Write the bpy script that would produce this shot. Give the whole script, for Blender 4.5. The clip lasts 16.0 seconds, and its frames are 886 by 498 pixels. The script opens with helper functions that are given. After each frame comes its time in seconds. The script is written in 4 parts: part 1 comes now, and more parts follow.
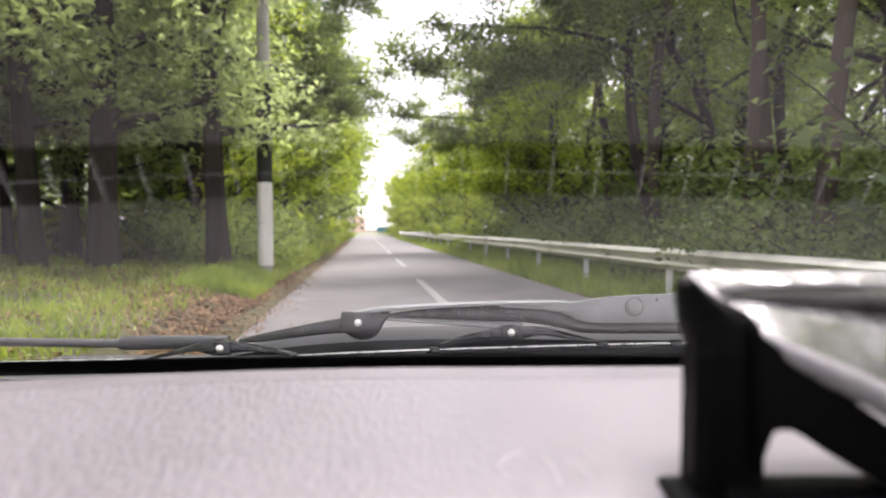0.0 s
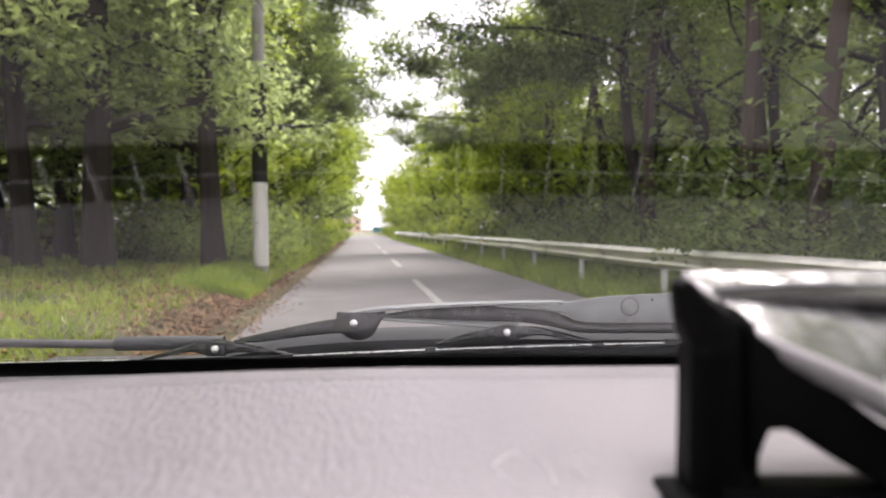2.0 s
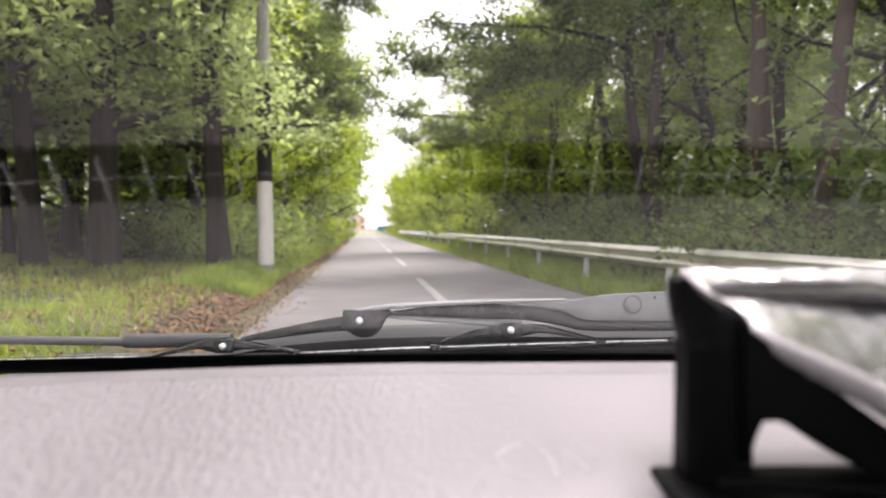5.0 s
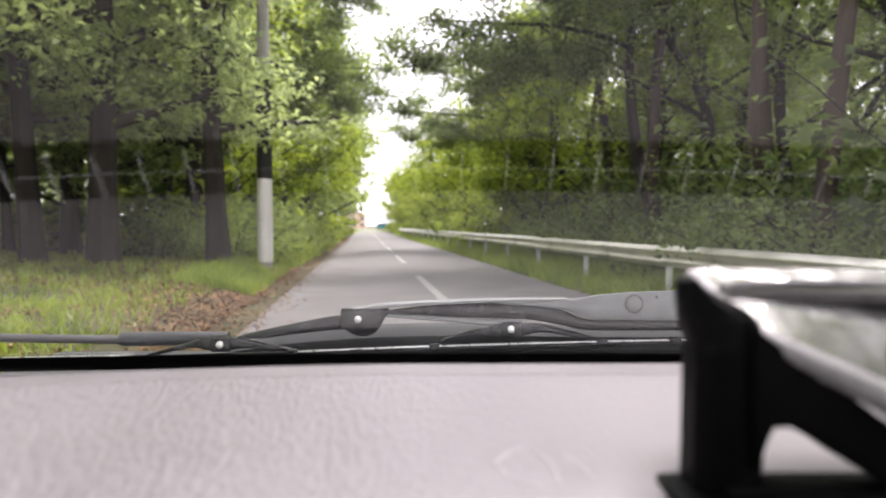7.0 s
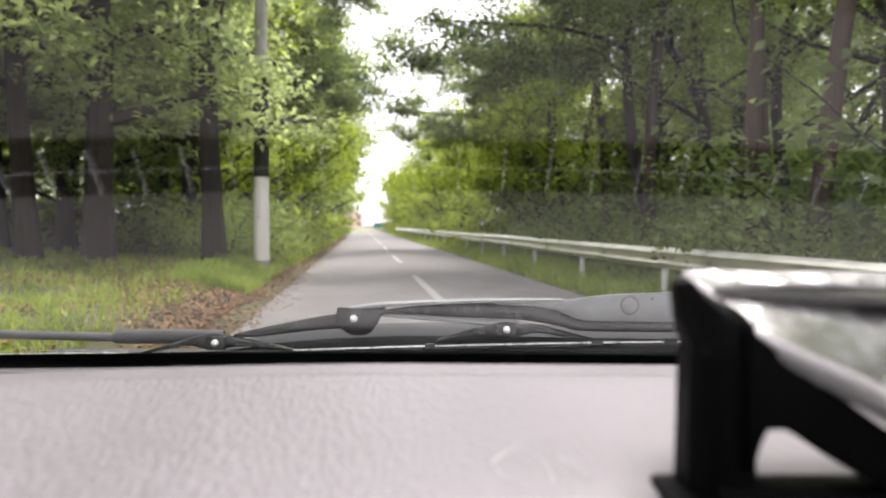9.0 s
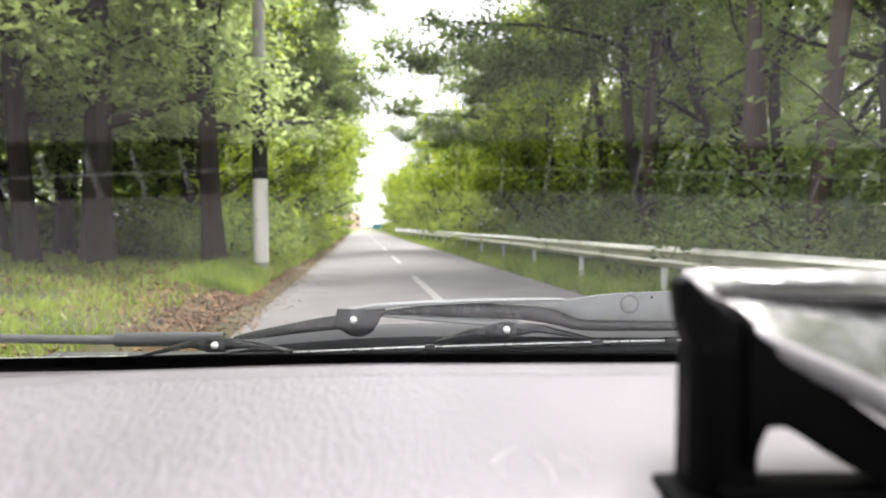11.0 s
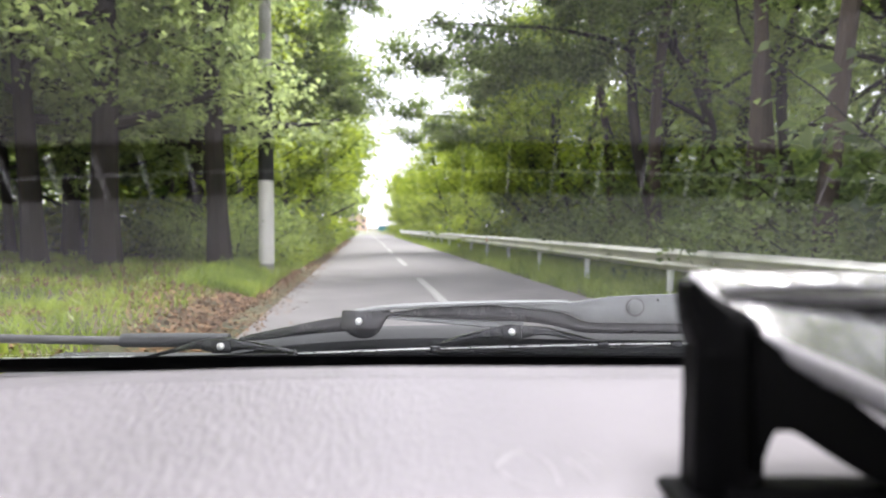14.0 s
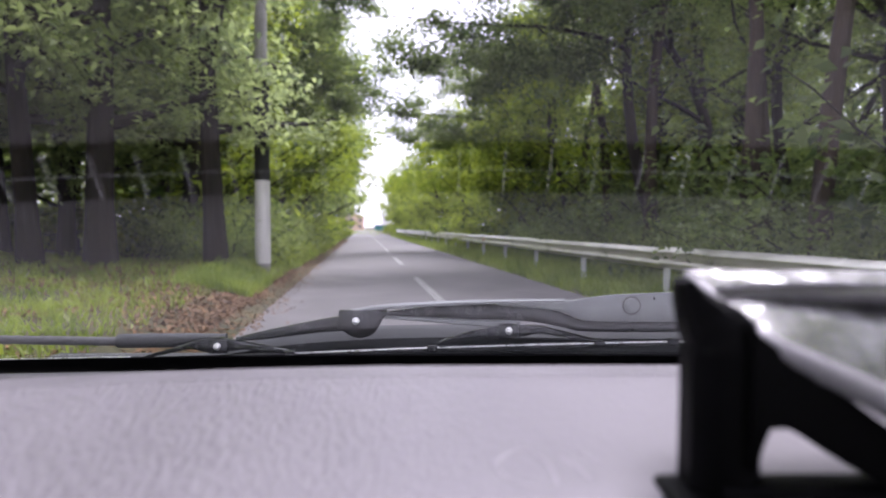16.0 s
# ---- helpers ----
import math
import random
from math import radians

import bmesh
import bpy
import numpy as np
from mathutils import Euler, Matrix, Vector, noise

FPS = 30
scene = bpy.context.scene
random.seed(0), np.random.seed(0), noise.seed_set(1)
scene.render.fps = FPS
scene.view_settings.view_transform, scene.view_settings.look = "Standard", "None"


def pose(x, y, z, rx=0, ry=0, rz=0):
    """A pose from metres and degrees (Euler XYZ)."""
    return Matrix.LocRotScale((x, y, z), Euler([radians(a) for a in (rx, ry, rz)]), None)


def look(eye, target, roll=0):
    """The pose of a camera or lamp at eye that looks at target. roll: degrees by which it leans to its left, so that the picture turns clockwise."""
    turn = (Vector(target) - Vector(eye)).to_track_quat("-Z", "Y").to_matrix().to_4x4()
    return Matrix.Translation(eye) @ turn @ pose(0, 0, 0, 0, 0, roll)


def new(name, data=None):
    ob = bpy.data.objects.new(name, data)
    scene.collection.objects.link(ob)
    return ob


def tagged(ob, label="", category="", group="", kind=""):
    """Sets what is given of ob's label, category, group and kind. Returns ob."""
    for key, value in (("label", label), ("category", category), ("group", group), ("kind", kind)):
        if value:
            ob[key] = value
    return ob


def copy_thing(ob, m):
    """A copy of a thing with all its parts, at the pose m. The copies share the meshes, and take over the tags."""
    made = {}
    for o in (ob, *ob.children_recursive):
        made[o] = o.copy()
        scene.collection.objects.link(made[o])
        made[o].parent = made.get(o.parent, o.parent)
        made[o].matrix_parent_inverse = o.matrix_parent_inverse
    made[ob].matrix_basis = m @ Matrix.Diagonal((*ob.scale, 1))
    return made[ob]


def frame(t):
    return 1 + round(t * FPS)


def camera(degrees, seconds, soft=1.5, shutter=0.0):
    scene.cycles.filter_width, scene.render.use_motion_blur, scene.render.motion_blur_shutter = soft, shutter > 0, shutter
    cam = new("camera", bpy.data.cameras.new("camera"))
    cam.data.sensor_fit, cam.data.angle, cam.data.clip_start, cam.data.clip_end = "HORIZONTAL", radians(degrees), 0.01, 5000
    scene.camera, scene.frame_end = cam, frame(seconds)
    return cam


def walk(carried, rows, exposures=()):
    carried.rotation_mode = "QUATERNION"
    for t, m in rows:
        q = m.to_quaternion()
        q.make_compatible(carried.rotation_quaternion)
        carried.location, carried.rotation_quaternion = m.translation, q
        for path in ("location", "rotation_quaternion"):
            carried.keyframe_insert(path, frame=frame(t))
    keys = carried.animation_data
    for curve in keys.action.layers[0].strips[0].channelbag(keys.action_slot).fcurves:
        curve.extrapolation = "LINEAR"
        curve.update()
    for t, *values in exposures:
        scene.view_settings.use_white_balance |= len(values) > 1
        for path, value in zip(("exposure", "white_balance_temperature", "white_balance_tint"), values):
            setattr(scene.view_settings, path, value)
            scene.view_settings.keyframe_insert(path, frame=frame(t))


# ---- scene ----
# ---- camera ----
# The camera is held by hand inside a small car; it sways a little about one spot above the dashboard.
EYE_Z = 1.2
HEADING = -6.97
TILT = -2.55  # against the car's floor
NOSE = 0.55  # the car's nose stands this much higher than the road
cam = camera(70.0, 16.0, soft=1.6)
cam.data.dof.use_dof = True
cam.data.dof.focus_distance = 1.3
cam.data.dof.aperture_fstop = 4.0
SWAY = [  # seconds, turn to the left, tilt up, lean
    (0, -0.14, 0.16, -0.19), (0.5, -0.49, -0.08, -0.02), (1, -0.50, 0.02, -0.10), (1.5, -0.56, 0.32, 0.04),
    (2, -0.53, 0.17, -0.24), (2.5, -0.40, 0.21, -0.56), (3, -0.28, 0.20, -0.26), (3.5, -0.13, -0.00, 0.38),
    (4, 0.06, -0.01, -0.04), (6.5, -0.18, 0.17, -0.35), (7, -0.15, -0.13, -0.09), (7.5, -0.28, 0.11, 0.21),
    (8, -0.39, -0.02, -0.17), (8.5, -0.37, 0.37, -0.34), (9, -0.47, -0.14, 0.41), (11.5, -0.54, -0.03, -0.09),
    (12, -0.50, 0.15, 0.01), (12.5, -0.56, 0.00, 0.00), (13, -0.69, 0.02, -0.29), (13.5, -0.44, 0.17, -0.25),
    (14, -0.05, 0.08, 0.11), (14.5, 0.00, 0.00, 0.00), (15, -0.08, -0.08, -0.18), (15.5, 0.03, 0.10, -0.04),
    (16, -0.35, 0.01, -0.07)]
SEAT = pose(0, 0, EYE_Z, 0, 0, HEADING) @ pose(0, 0, 0, NOSE) @ pose(0, 0, -EYE_Z)  # how the car stands on the road
BACK = {3.0: 0.003, 3.5: 0.010, 4.0: 0.012, 6.5: 0.003}  # seconds, metres that the hand draws the camera back
walk(cam, [(t, SEAT @ pose(0, 0, EYE_Z, 0, 0, yaw) @ pose(0, -BACK.get(t, 0.0), 0) @ pose(0, 0, 0, 90 + TILT + up) @ pose(0, 0, 0, 0, 0, lean))
           for t, yaw, up, lean in SWAY],
     exposures=[(0, 1.47, 6410, 22), (1, 1.37, 6410, 21), (1.5, 1.17, 6460, 21), (2, 1.27, 6460, 22), (3, 1.22, 6560, 23), (4, 1.52, 6560, 23),
                (6.5, 1.47, 6460, 21), (7.5, 1.27, 6460, 20), (8.5, 1.37, 6460, 19), (9, 1.42, 6460, 18), (11.5, 1.72, 6310, 15), (12.5, 1.72, 6260, 15),
                (13.5, 1.52, 6160, 17), (14.5, 1.67, 6010, 20), (15, 1.57, 5860, 25), (15.5, 1.27, 5860, 28), (16, 1.02, 5810, 29)])

# ---- world and sun ----
world = bpy.data.worlds.new("overcast sky")
scene.world = world
world.use_nodes = True
wn, wl = world.node_tree.nodes, world.node_tree.links
sky = wn.new("ShaderNodeTexSky")
sky.sky_type = "NISHITA"
sky.sun_disc = False
sky.sun_elevation, sky.sun_rotation = radians(63), radians(48.8)
sky.air_density, sky.dust_density = 1.2, 6.0
wcoord = wn.new("ShaderNodeTexCoord")
wnoise = wn.new("ShaderNodeTexNoise")
wnoise.inputs["Scale"].default_value, wnoise.inputs["Detail"].default_value = 3.0, 6.0
wramp = wn.new("ShaderNodeValToRGB")
wramp.color_ramp.elements[0].position, wramp.color_ramp.elements[0].color = 0.34, (5.6, 5.5, 6.0, 1)
wramp.color_ramp.elements[1].position, wramp.color_ramp.elements[1].color = 0.62, (10.5, 10.0, 10.2, 1)
wmix = wn.new("ShaderNodeMix")
wmix.data_type = "RGBA"
wmix.inputs[0].default_value = 0.88
wl.new(wcoord.outputs["Generated"], wnoise.inputs["Vector"])
wl.new(wnoise.outputs["Fac"], wramp.inputs["Fac"])
wl.new(sky.outputs["Color"], wmix.inputs[6])
wl.new(wramp.outputs["Color"], wmix.inputs[7])
wl.new(wmix.outputs[2], wn["Background"].inputs["Color"])
wn["Background"].inputs["Strength"].default_value = 0.15

sun = new("sun", bpy.data.lights.new("sun", "SUN"))
sun.data.energy, sun.data.angle, sun.data.color = 2.9, radians(24), (1.0, 0.965, 0.90)
sun.matrix_world = look((16, 14, 42), (0, 0, 0))


# ---- materials ----
def material(name, colour, rough=0.6, metal=0.0, vary=0.25, scale=6.0, bump=0.0, bump_scale=60.0, stretch=(1, 1, 1),
             spec=0.5, tint=None, coat=0.0, ior=1.5):
    """A surface with two scales of variation in colour and a fine relief."""
    m = bpy.data.materials.new(name)
    m.use_nodes = True
    n, l = m.node_tree.nodes, m.node_tree.links
    b = n["Principled BSDF"]
    b.inputs["Metallic"].default_value = metal
    b.inputs["Specular IOR Level"].default_value = spec
    b.inputs["Coat Weight"].default_value = coat
    b.inputs["IOR"].default_value = ior
    co, mp = n.new("ShaderNodeTexCoord"), n.new("ShaderNodeMapping")
    mp.inputs["Scale"].default_value = stretch
    l.new(co.outputs["Object"], mp.inputs["Vector"])
    big, fine = n.new("ShaderNodeTexNoise"), n.new("ShaderNodeTexNoise")
    big.inputs["Scale"].default_value, big.inputs["Detail"].default_value = scale, 4.0
    fine.inputs["Scale"].default_value, fine.inputs["Detail"].default_value = scale * 11, 3.0
    add = n.new("ShaderNodeMath")
    add.operation = "MULTIPLY_ADD"
    add.inputs[1].default_value = 0.45
    l.new(mp.outputs[0], big.inputs["Vector"])
    l.new(mp.outputs[0], fine.inputs["Vector"])
    l.new(fine.outputs["Fac"], add.inputs[0])
    l.new(big.outputs["Fac"], add.inputs[2])
    ramp = n.new("ShaderNodeValToRGB")
    tint = tint or tuple(c * (1 + vary) for c in colour)
    ramp.color_ramp.elements[0].position, ramp.color_ramp.elements[0].color = 0.5, (*[c * (1 - vary) for c in colour], 1)
    ramp.color_ramp.elements[1].position, ramp.color_ramp.elements[1].color = 0.95, (*tint, 1)
    l.new(add.outputs[0], ramp.inputs["Fac"])
    l.new(ramp.outputs["Color"], b.inputs["Base Color"])
    rr = n.new("ShaderNodeMapRange")
    rr.inputs["From Min"].default_value, rr.inputs["From Max"].default_value = 0.4, 1.0
    rr.inputs["To Min"].default_value, rr.inputs["To Max"].default_value = max(rough - 0.1, 0.02), min(rough + 0.1, 1)
    l.new(add.outputs[0], rr.inputs["Value"])
    l.new(rr.outputs[0], b.inputs["Roughness"])
    if bump:
        tx, bp = n.new("ShaderNodeTexNoise"), n.new("ShaderNodeBump")
        tx.inputs["Scale"].default_value, tx.inputs["Detail"].default_value = bump_scale, 3.0
        bp.inputs["Strength"].default_value, bp.inputs["Distance"].default_value = bump, 0.6 / bump_scale
        l.new(mp.outputs[0], tx.inputs["Vector"])
        l.new(tx.outputs["Fac"], bp.inputs["Height"])
        l.new(bp.outputs["Normal"], b.inputs["Normal"])
    return m


def leaf_material(name, dark, light, glow=0.45):
    """Thin leaves: part of the light passes through; each leaf and each clump has its own green."""
    m = bpy.data.materials.new(name)
    m.use_nodes = True
    n, l = m.node_tree.nodes, m.node_tree.links
    n.remove(n["Principled BSDF"])
    geo, co, clump = n.new("ShaderNodeNewGeometry"), n.new("ShaderNodeTexCoord"), n.new("ShaderNodeTexNoise")
    clump.inputs["Scale"].default_value, clump.inputs["Detail"].default_value = 0.9, 3.0
    l.new(co.outputs["Object"], clump.inputs["Vector"])
    ob = n.new("ShaderNodeObjectInfo")
    a = n.new("ShaderNodeMath")
    a.operation = "MULTIPLY_ADD"
    a.inputs[1].default_value = 0.42
    wide = n.new("ShaderNodeMapRange")
    wide.clamp = False
    wide.inputs["From Min"].default_value, wide.inputs["From Max"].default_value = 0.3, 0.7
    wide.inputs["To Min"].default_value, wide.inputs["To Max"].default_value = 0.12, 0.88
    l.new(clump.outputs["Fac"], wide.inputs["Value"])
    l.new(geo.outputs["Random Per Island"], a.inputs[0])
    l.new(wide.outputs[0], a.inputs[2])
    b = n.new("ShaderNodeMath")
    b.operation = "MULTIPLY_ADD"
    b.inputs[1].default_value = 0.25
    l.new(ob.outputs["Random"], b.inputs[0])
    l.new(a.outputs[0], b.inputs[2])
    ramp = n.new("ShaderNodeValToRGB")
    ramp.color_ramp.elements[0].position, ramp.color_ramp.elements[0].color = 0.5, (*dark, 1)
    ramp.color_ramp.elements[1].position, ramp.color_ramp.elements[1].color = 1.1, (*light, 1)
    l.new(b.outputs[0], ramp.inputs["Fac"])
    dif, tra, glo = n.new("ShaderNodeBsdfDiffuse"), n.new("ShaderNodeBsdfTranslucent"), n.new("ShaderNodeBsdfGlossy")
    glo.inputs["Roughness"].default_value = 0.45
    bright = n.new("ShaderNodeHueSaturation")
    bright.inputs["Hue"].default_value, bright.inputs["Saturation"].default_value = 0.492, 1.1
    bright.inputs["Value"].default_value = 1.7
    l.new(ramp.outputs["Color"], dif.inputs["Color"])
    l.new(ramp.outputs["Color"], bright.inputs["Color"])
    l.new(bright.outputs["Color"], tra.inputs["Color"])
    m1, m2 = n.new("ShaderNodeMixShader"), n.new("ShaderNodeMixShader")
    m1.inputs[0].default_value, m2.inputs[0].default_value = glow, 0.03
    l.new(dif.outputs[0], m1.inputs[1])
    l.new(tra.outputs[0], m1.inputs[2])
    l.new(m1.outputs[0], m2.inputs[1])
    l.new(glo.outputs[0], m2.inputs[2])
    l.new(m2.outputs[0], n["Material Output"].inputs["Surface"])
    return m


M = {
    "asphalt": material("worn asphalt", (0.145, 0.136, 0.139), 0.72, vary=0.2, scale=1.1, bump=0.5, bump_scale=140, tint=(0.205, 0.192, 0.197)),
    "paint": material("worn white road paint", (0.32, 0.32, 0.31), 0.7, vary=0.4, scale=9, bump=0.3, bump_scale=120),
    "soil": material("forest soil with grass", (0.06, 0.07, 0.028), 0.95, vary=0.5, scale=0.9, bump=0.8, bump_scale=25, tint=(0.13, 0.115, 0.055)),
    "litter": material("brown leaf litter", (0.15, 0.082, 0.042), 0.9, vary=0.55, scale=5, bump=0.8, bump_scale=40, tint=(0.34, 0.20, 0.105)),
    "bark": material("brown bark", (0.023, 0.018, 0.015), 0.9, vary=0.45, scale=3, bump=0.9, bump_scale=28, stretch=(1, 1, 0.25)),
    "pine_bark": material("red-brown pine bark", (0.052, 0.038, 0.029), 0.9, vary=0.5, scale=2.5, bump=0.9, bump_scale=24, stretch=(1, 1, 0.3)),
    "rail": material("weathered galvanised rail", (0.74, 0.73, 0.66), 0.34, metal=0.88, vary=0.18, scale=2.2, bump=0.1, bump_scale=30),
    "rail_post": material("white painted post", (0.62, 0.63, 0.60), 0.5, vary=0.2, scale=5),
    "vinyl": None, "black": material("black plastic", (0.0011, 0.0011, 0.0014), 0.5, vary=0.2, scale=30, spec=0.09, bump=0.1, bump_scale=300),
    "gloss": material("glossy dark plastic", (0.045, 0.044, 0.047), 0.20, vary=0.45, scale=14, spec=0.8, ior=2.1, bump=0.13, bump_scale=26),
    # pale base colour carries the bright reflection along the tray's edge
    "rim": material("plastic rim with reflection in its colour", (0.30, 0.29, 0.30), 0.22, vary=0.2, scale=20, spec=0.7),
    "wiper": material("matt black coated steel", (0.018, 0.0185, 0.020), 0.24, vary=0.25, scale=25, bump=0.08, bump_scale=250),
    "wiper_grey": material("faded grey coated steel", (0.16, 0.165, 0.17), 0.36, vary=0.2, scale=18, bump=0.08, bump_scale=200),
    "tube_grey": material("dull grey painted tube", (0.085, 0.084, 0.088), 0.5, vary=0.2, scale=18, bump=0.08, bump_scale=200),
    "cowl": material("grey cowl plastic", (0.05, 0.052, 0.055), 0.55, vary=0.2, scale=15, bump=0.2, bump_scale=250),
    "cowl_pale": material("faded grey cowl panel", (0.040, 0.042, 0.045), 0.75, vary=0.22, scale=9, bump=0.1, bump_scale=180, spec=0.25),
    "rubber": material("black rubber", (0.014, 0.014, 0.015), 0.3, vary=0.2, scale=40),
    "steel": material("bare steel", (0.75, 0.75, 0.74), 0.28, metal=1.0, vary=0.1, scale=60),
    "frit": material("black window border", (0.0012, 0.0012, 0.0015), 0.6, vary=0.1, scale=30, spec=0.06),
    "rib": material("grey plastic rib", (0.24, 0.24, 0.25), 0.5, vary=0.1, scale=30),
    "trim": material("grey crest strip", (0.129, 0.121, 0.130), 0.5, vary=0.1, scale=20, bump=0.8, bump_scale=300),
    "liner": material("added dark grey liner", (0.090, 0.087, 0.092), 0.7, vary=0.15, scale=14, bump=0.15, bump_scale=300),
    "headliner": material("grey headliner fabric", (0.32, 0.31, 0.30), 0.95, vary=0.1, scale=20, bump=0.3, bump_scale=300),
    "car_paint": material("pale car paint", (0.55, 0.56, 0.57), 0.3, vary=0.05, scale=3, coat=0.7),
    "tyre": material("black tyre rubber", (0.02, 0.02, 0.02), 0.8, vary=0.2, scale=12),
    "label": material("pale raised lettering", (0.215, 0.205, 0.215), 0.5, vary=0.1, scale=40),
    "wall_white": material("pale render", (0.70, 0.68, 0.66), 0.85, vary=0.08, scale=1.0),
    "wall_peach": material("peach render", (0.62, 0.45, 0.34), 0.85, vary=0.1, scale=1.0),
    "roof_grey": material("grey roof tiles", (0.12, 0.12, 0.13), 0.7, vary=0.2, scale=2),
    "roof_blue": material("blue sheet roof", (0.05, 0.22, 0.55), 0.5, vary=0.1, scale=1),
    "teal": material("teal sheet metal", (0.02, 0.14, 0.16), 0.5, vary=0.2, scale=1),
    "concrete": material("grey concrete", (0.32, 0.31, 0.30), 0.85, vary=0.15, scale=3, bump=0.2, bump_scale=60),
    "pane": material("dark window pane", (0.03, 0.035, 0.04), 0.1, vary=0.1, scale=1, spec=0.8),
    "orange": material("faded orange plastic", (0.65, 0.2, 0.05), 0.5, vary=0.15, scale=8),
    "leaf_bright": leaf_material("bright yellow green leaves", (0.050, 0.086, 0.016), (0.245, 0.31, 0.052), 0.55),
    "leaf_mid": leaf_material("green leaves", (0.060, 0.092, 0.030), (0.245, 0.31, 0.10), 0.58),
    "leaf_dark": leaf_material("dark green leaves", (0.048, 0.074, 0.029), (0.18, 0.235, 0.084), 0.58),
    "leaf_cedar": leaf_material("grey-green cedar sprays", (0.10, 0.136, 0.068), (0.32, 0.385, 0.165), 0.62),
    "grass": leaf_material("grass blades", (0.10, 0.155, 0.026), (0.26, 0.335, 0.07), 0.45),
}


def vinyl():
    """Light grey dashboard skin with a wrinkled leather grain."""
    m = material("grey dashboard vinyl", (0.139, 0.130, 0.140), 0.48, vary=0.09, scale=7)
    n, l = m.node_tree.nodes, m.node_tree.links
    b = n["Principled BSDF"]
    co, mp, warp, vor, fine = (n.new("ShaderNode" + k) for k in ("TexCoord", "Mapping", "TexNoise", "TexVoronoi", "TexNoise"))
    mp.inputs["Scale"].default_value = (340, 105, 185)
    warp.inputs["Scale"].default_value, warp.inputs["Detail"].default_value = 0.9, 2.0
    vor.feature = "SMOOTH_F1"
    vor.inputs["Scale"].default_value = 1.0
    vor.inputs["Smoothness"].default_value = 0.7
    fine.inputs["Scale"].default_value = 900
    l.new(co.outputs["Object"], mp.inputs["Vector"])
    l.new(mp.outputs[0], warp.inputs["Vector"])
    mv = n.new("ShaderNodeVectorMath")
    mv.operation = "MULTIPLY_ADD"
    mv.inputs[1].default_value = (1.1, 1.1, 1.1)
    l.new(warp.outputs["Color"], mv.inputs[0])
    l.new(mp.outputs[0], mv.inputs[2])
    l.new(mv.outputs[0], vor.inputs["Vector"])
    l.new(co.outputs["Object"], fine.inputs["Vector"])
    h = n.new("ShaderNodeMath")
    h.operation = "MULTIPLY_ADD"
    h.inputs[1].default_value = 0.25
    l.new(fine.outputs["Fac"], h.inputs[0])
    l.new(vor.outputs["Distance"], h.inputs[2])
    bp = n.new("ShaderNodeBump")
    bp.inputs["Strength"].default_value, bp.inputs["Distance"].default_value = 0.62, 0.0017
    sep, worn = n.new("ShaderNodeSeparateXYZ"), n.new("ShaderNodeMapRange")  # relief lowered towards the middle of the car, standing in for flatter light
    worn.inputs["From Min"].default_value, worn.inputs["From Max"].default_value = -0.32, 0.10
    worn.inputs["To Min"].default_value, worn.inputs["To Max"].default_value = 1.15, 0.18
    l.new(co.outputs["Object"], sep.inputs["Vector"])
    l.new(sep.outputs["X"], worn.inputs["Value"])
    l.new(worn.outputs[0], bp.inputs["Strength"])
    l.new(h.outputs[0], bp.inputs["Height"])
    l.new(bp.outputs["Normal"], b.inputs["Normal"])
    return m


M["vinyl"] = vinyl()


def glass_material():
    """Clear windscreen glass that mirrors the dashboard at a slant."""
    m = bpy.data.materials.new("windscreen glass")
    m.use_nodes = True
    n, l = m.node_tree.nodes, m.node_tree.links
    n.remove(n["Principled BSDF"])
    tr, gl, fr, mx = (n.new("ShaderNode" + k) for k in ("BsdfTransparent", "BsdfGlossy", "Fresnel", "MixShader"))
    tr.inputs["Color"].default_value = (0.93, 0.95, 0.93, 1)
    gl.inputs["Roughness"].default_value = 0.0
    fr.inputs["IOR"].default_value = 1.46
    l.new(fr.outputs[0], mx.inputs[0])
    l.new(tr.outputs[0], mx.inputs[1])
    l.new(gl.outputs[0], mx.inputs[2])
    l.new(mx.outputs[0], n["Material Output"].inputs["Surface"])
    return m


def clear_material():
    m = bpy.data.materials.new("outer face of the glass")
    m.use_nodes = True
    n, l = m.node_tree.nodes, m.node_tree.links
    n.remove(n["Principled BSDF"])
    tr = n.new("ShaderNodeBsdfTransparent")
    tr.inputs["Color"].default_value = (0.97, 0.98, 0.97, 1)
    l.new(tr.outputs[0], n["Material Output"].inputs["Surface"])
    return m


M["glass"], M["clear"] = glass_material(), clear_material()


# ---- mesh tools ----
def to_object(name, bm, mats, parent=None, label="", smooth=True):
    me = bpy.data.meshes.new(name)
    bmesh.ops.recalc_face_normals(bm, faces=bm.faces)
    bm.to_mesh(me)
    bm.free()
    for m in mats if isinstance(mats, (list, tuple)) else [mats]:
        me.materials.append(m)
    if smooth:
        me.shade_smooth()
        me.set_sharp_from_angle(angle=radians(38))
    ob = new(name, me)
    if parent:
        ob.parent = parent
    return tagged(ob, label)


def part(name, bm, mat, parent, label="", smooth=True):
    return to_object(name, bm, mat, parent, label, smooth)


def add_box(bm, lo, hi, bevel=0.0, segments=2):
    r = bmesh.ops.create_cube(bm, size=1, matrix=Matrix.Translation((Vector(lo) + Vector(hi)) / 2)
                              @ Matrix.Diagonal((*(Vector(hi) - Vector(lo)), 1)))
    if bevel:
        es = list({e for v in r["verts"] for e in v.link_edges})
        bmesh.ops.bevel(bm, geom=es, offset=bevel, segments=segments, affect="EDGES", profile=0.6)
    return bm


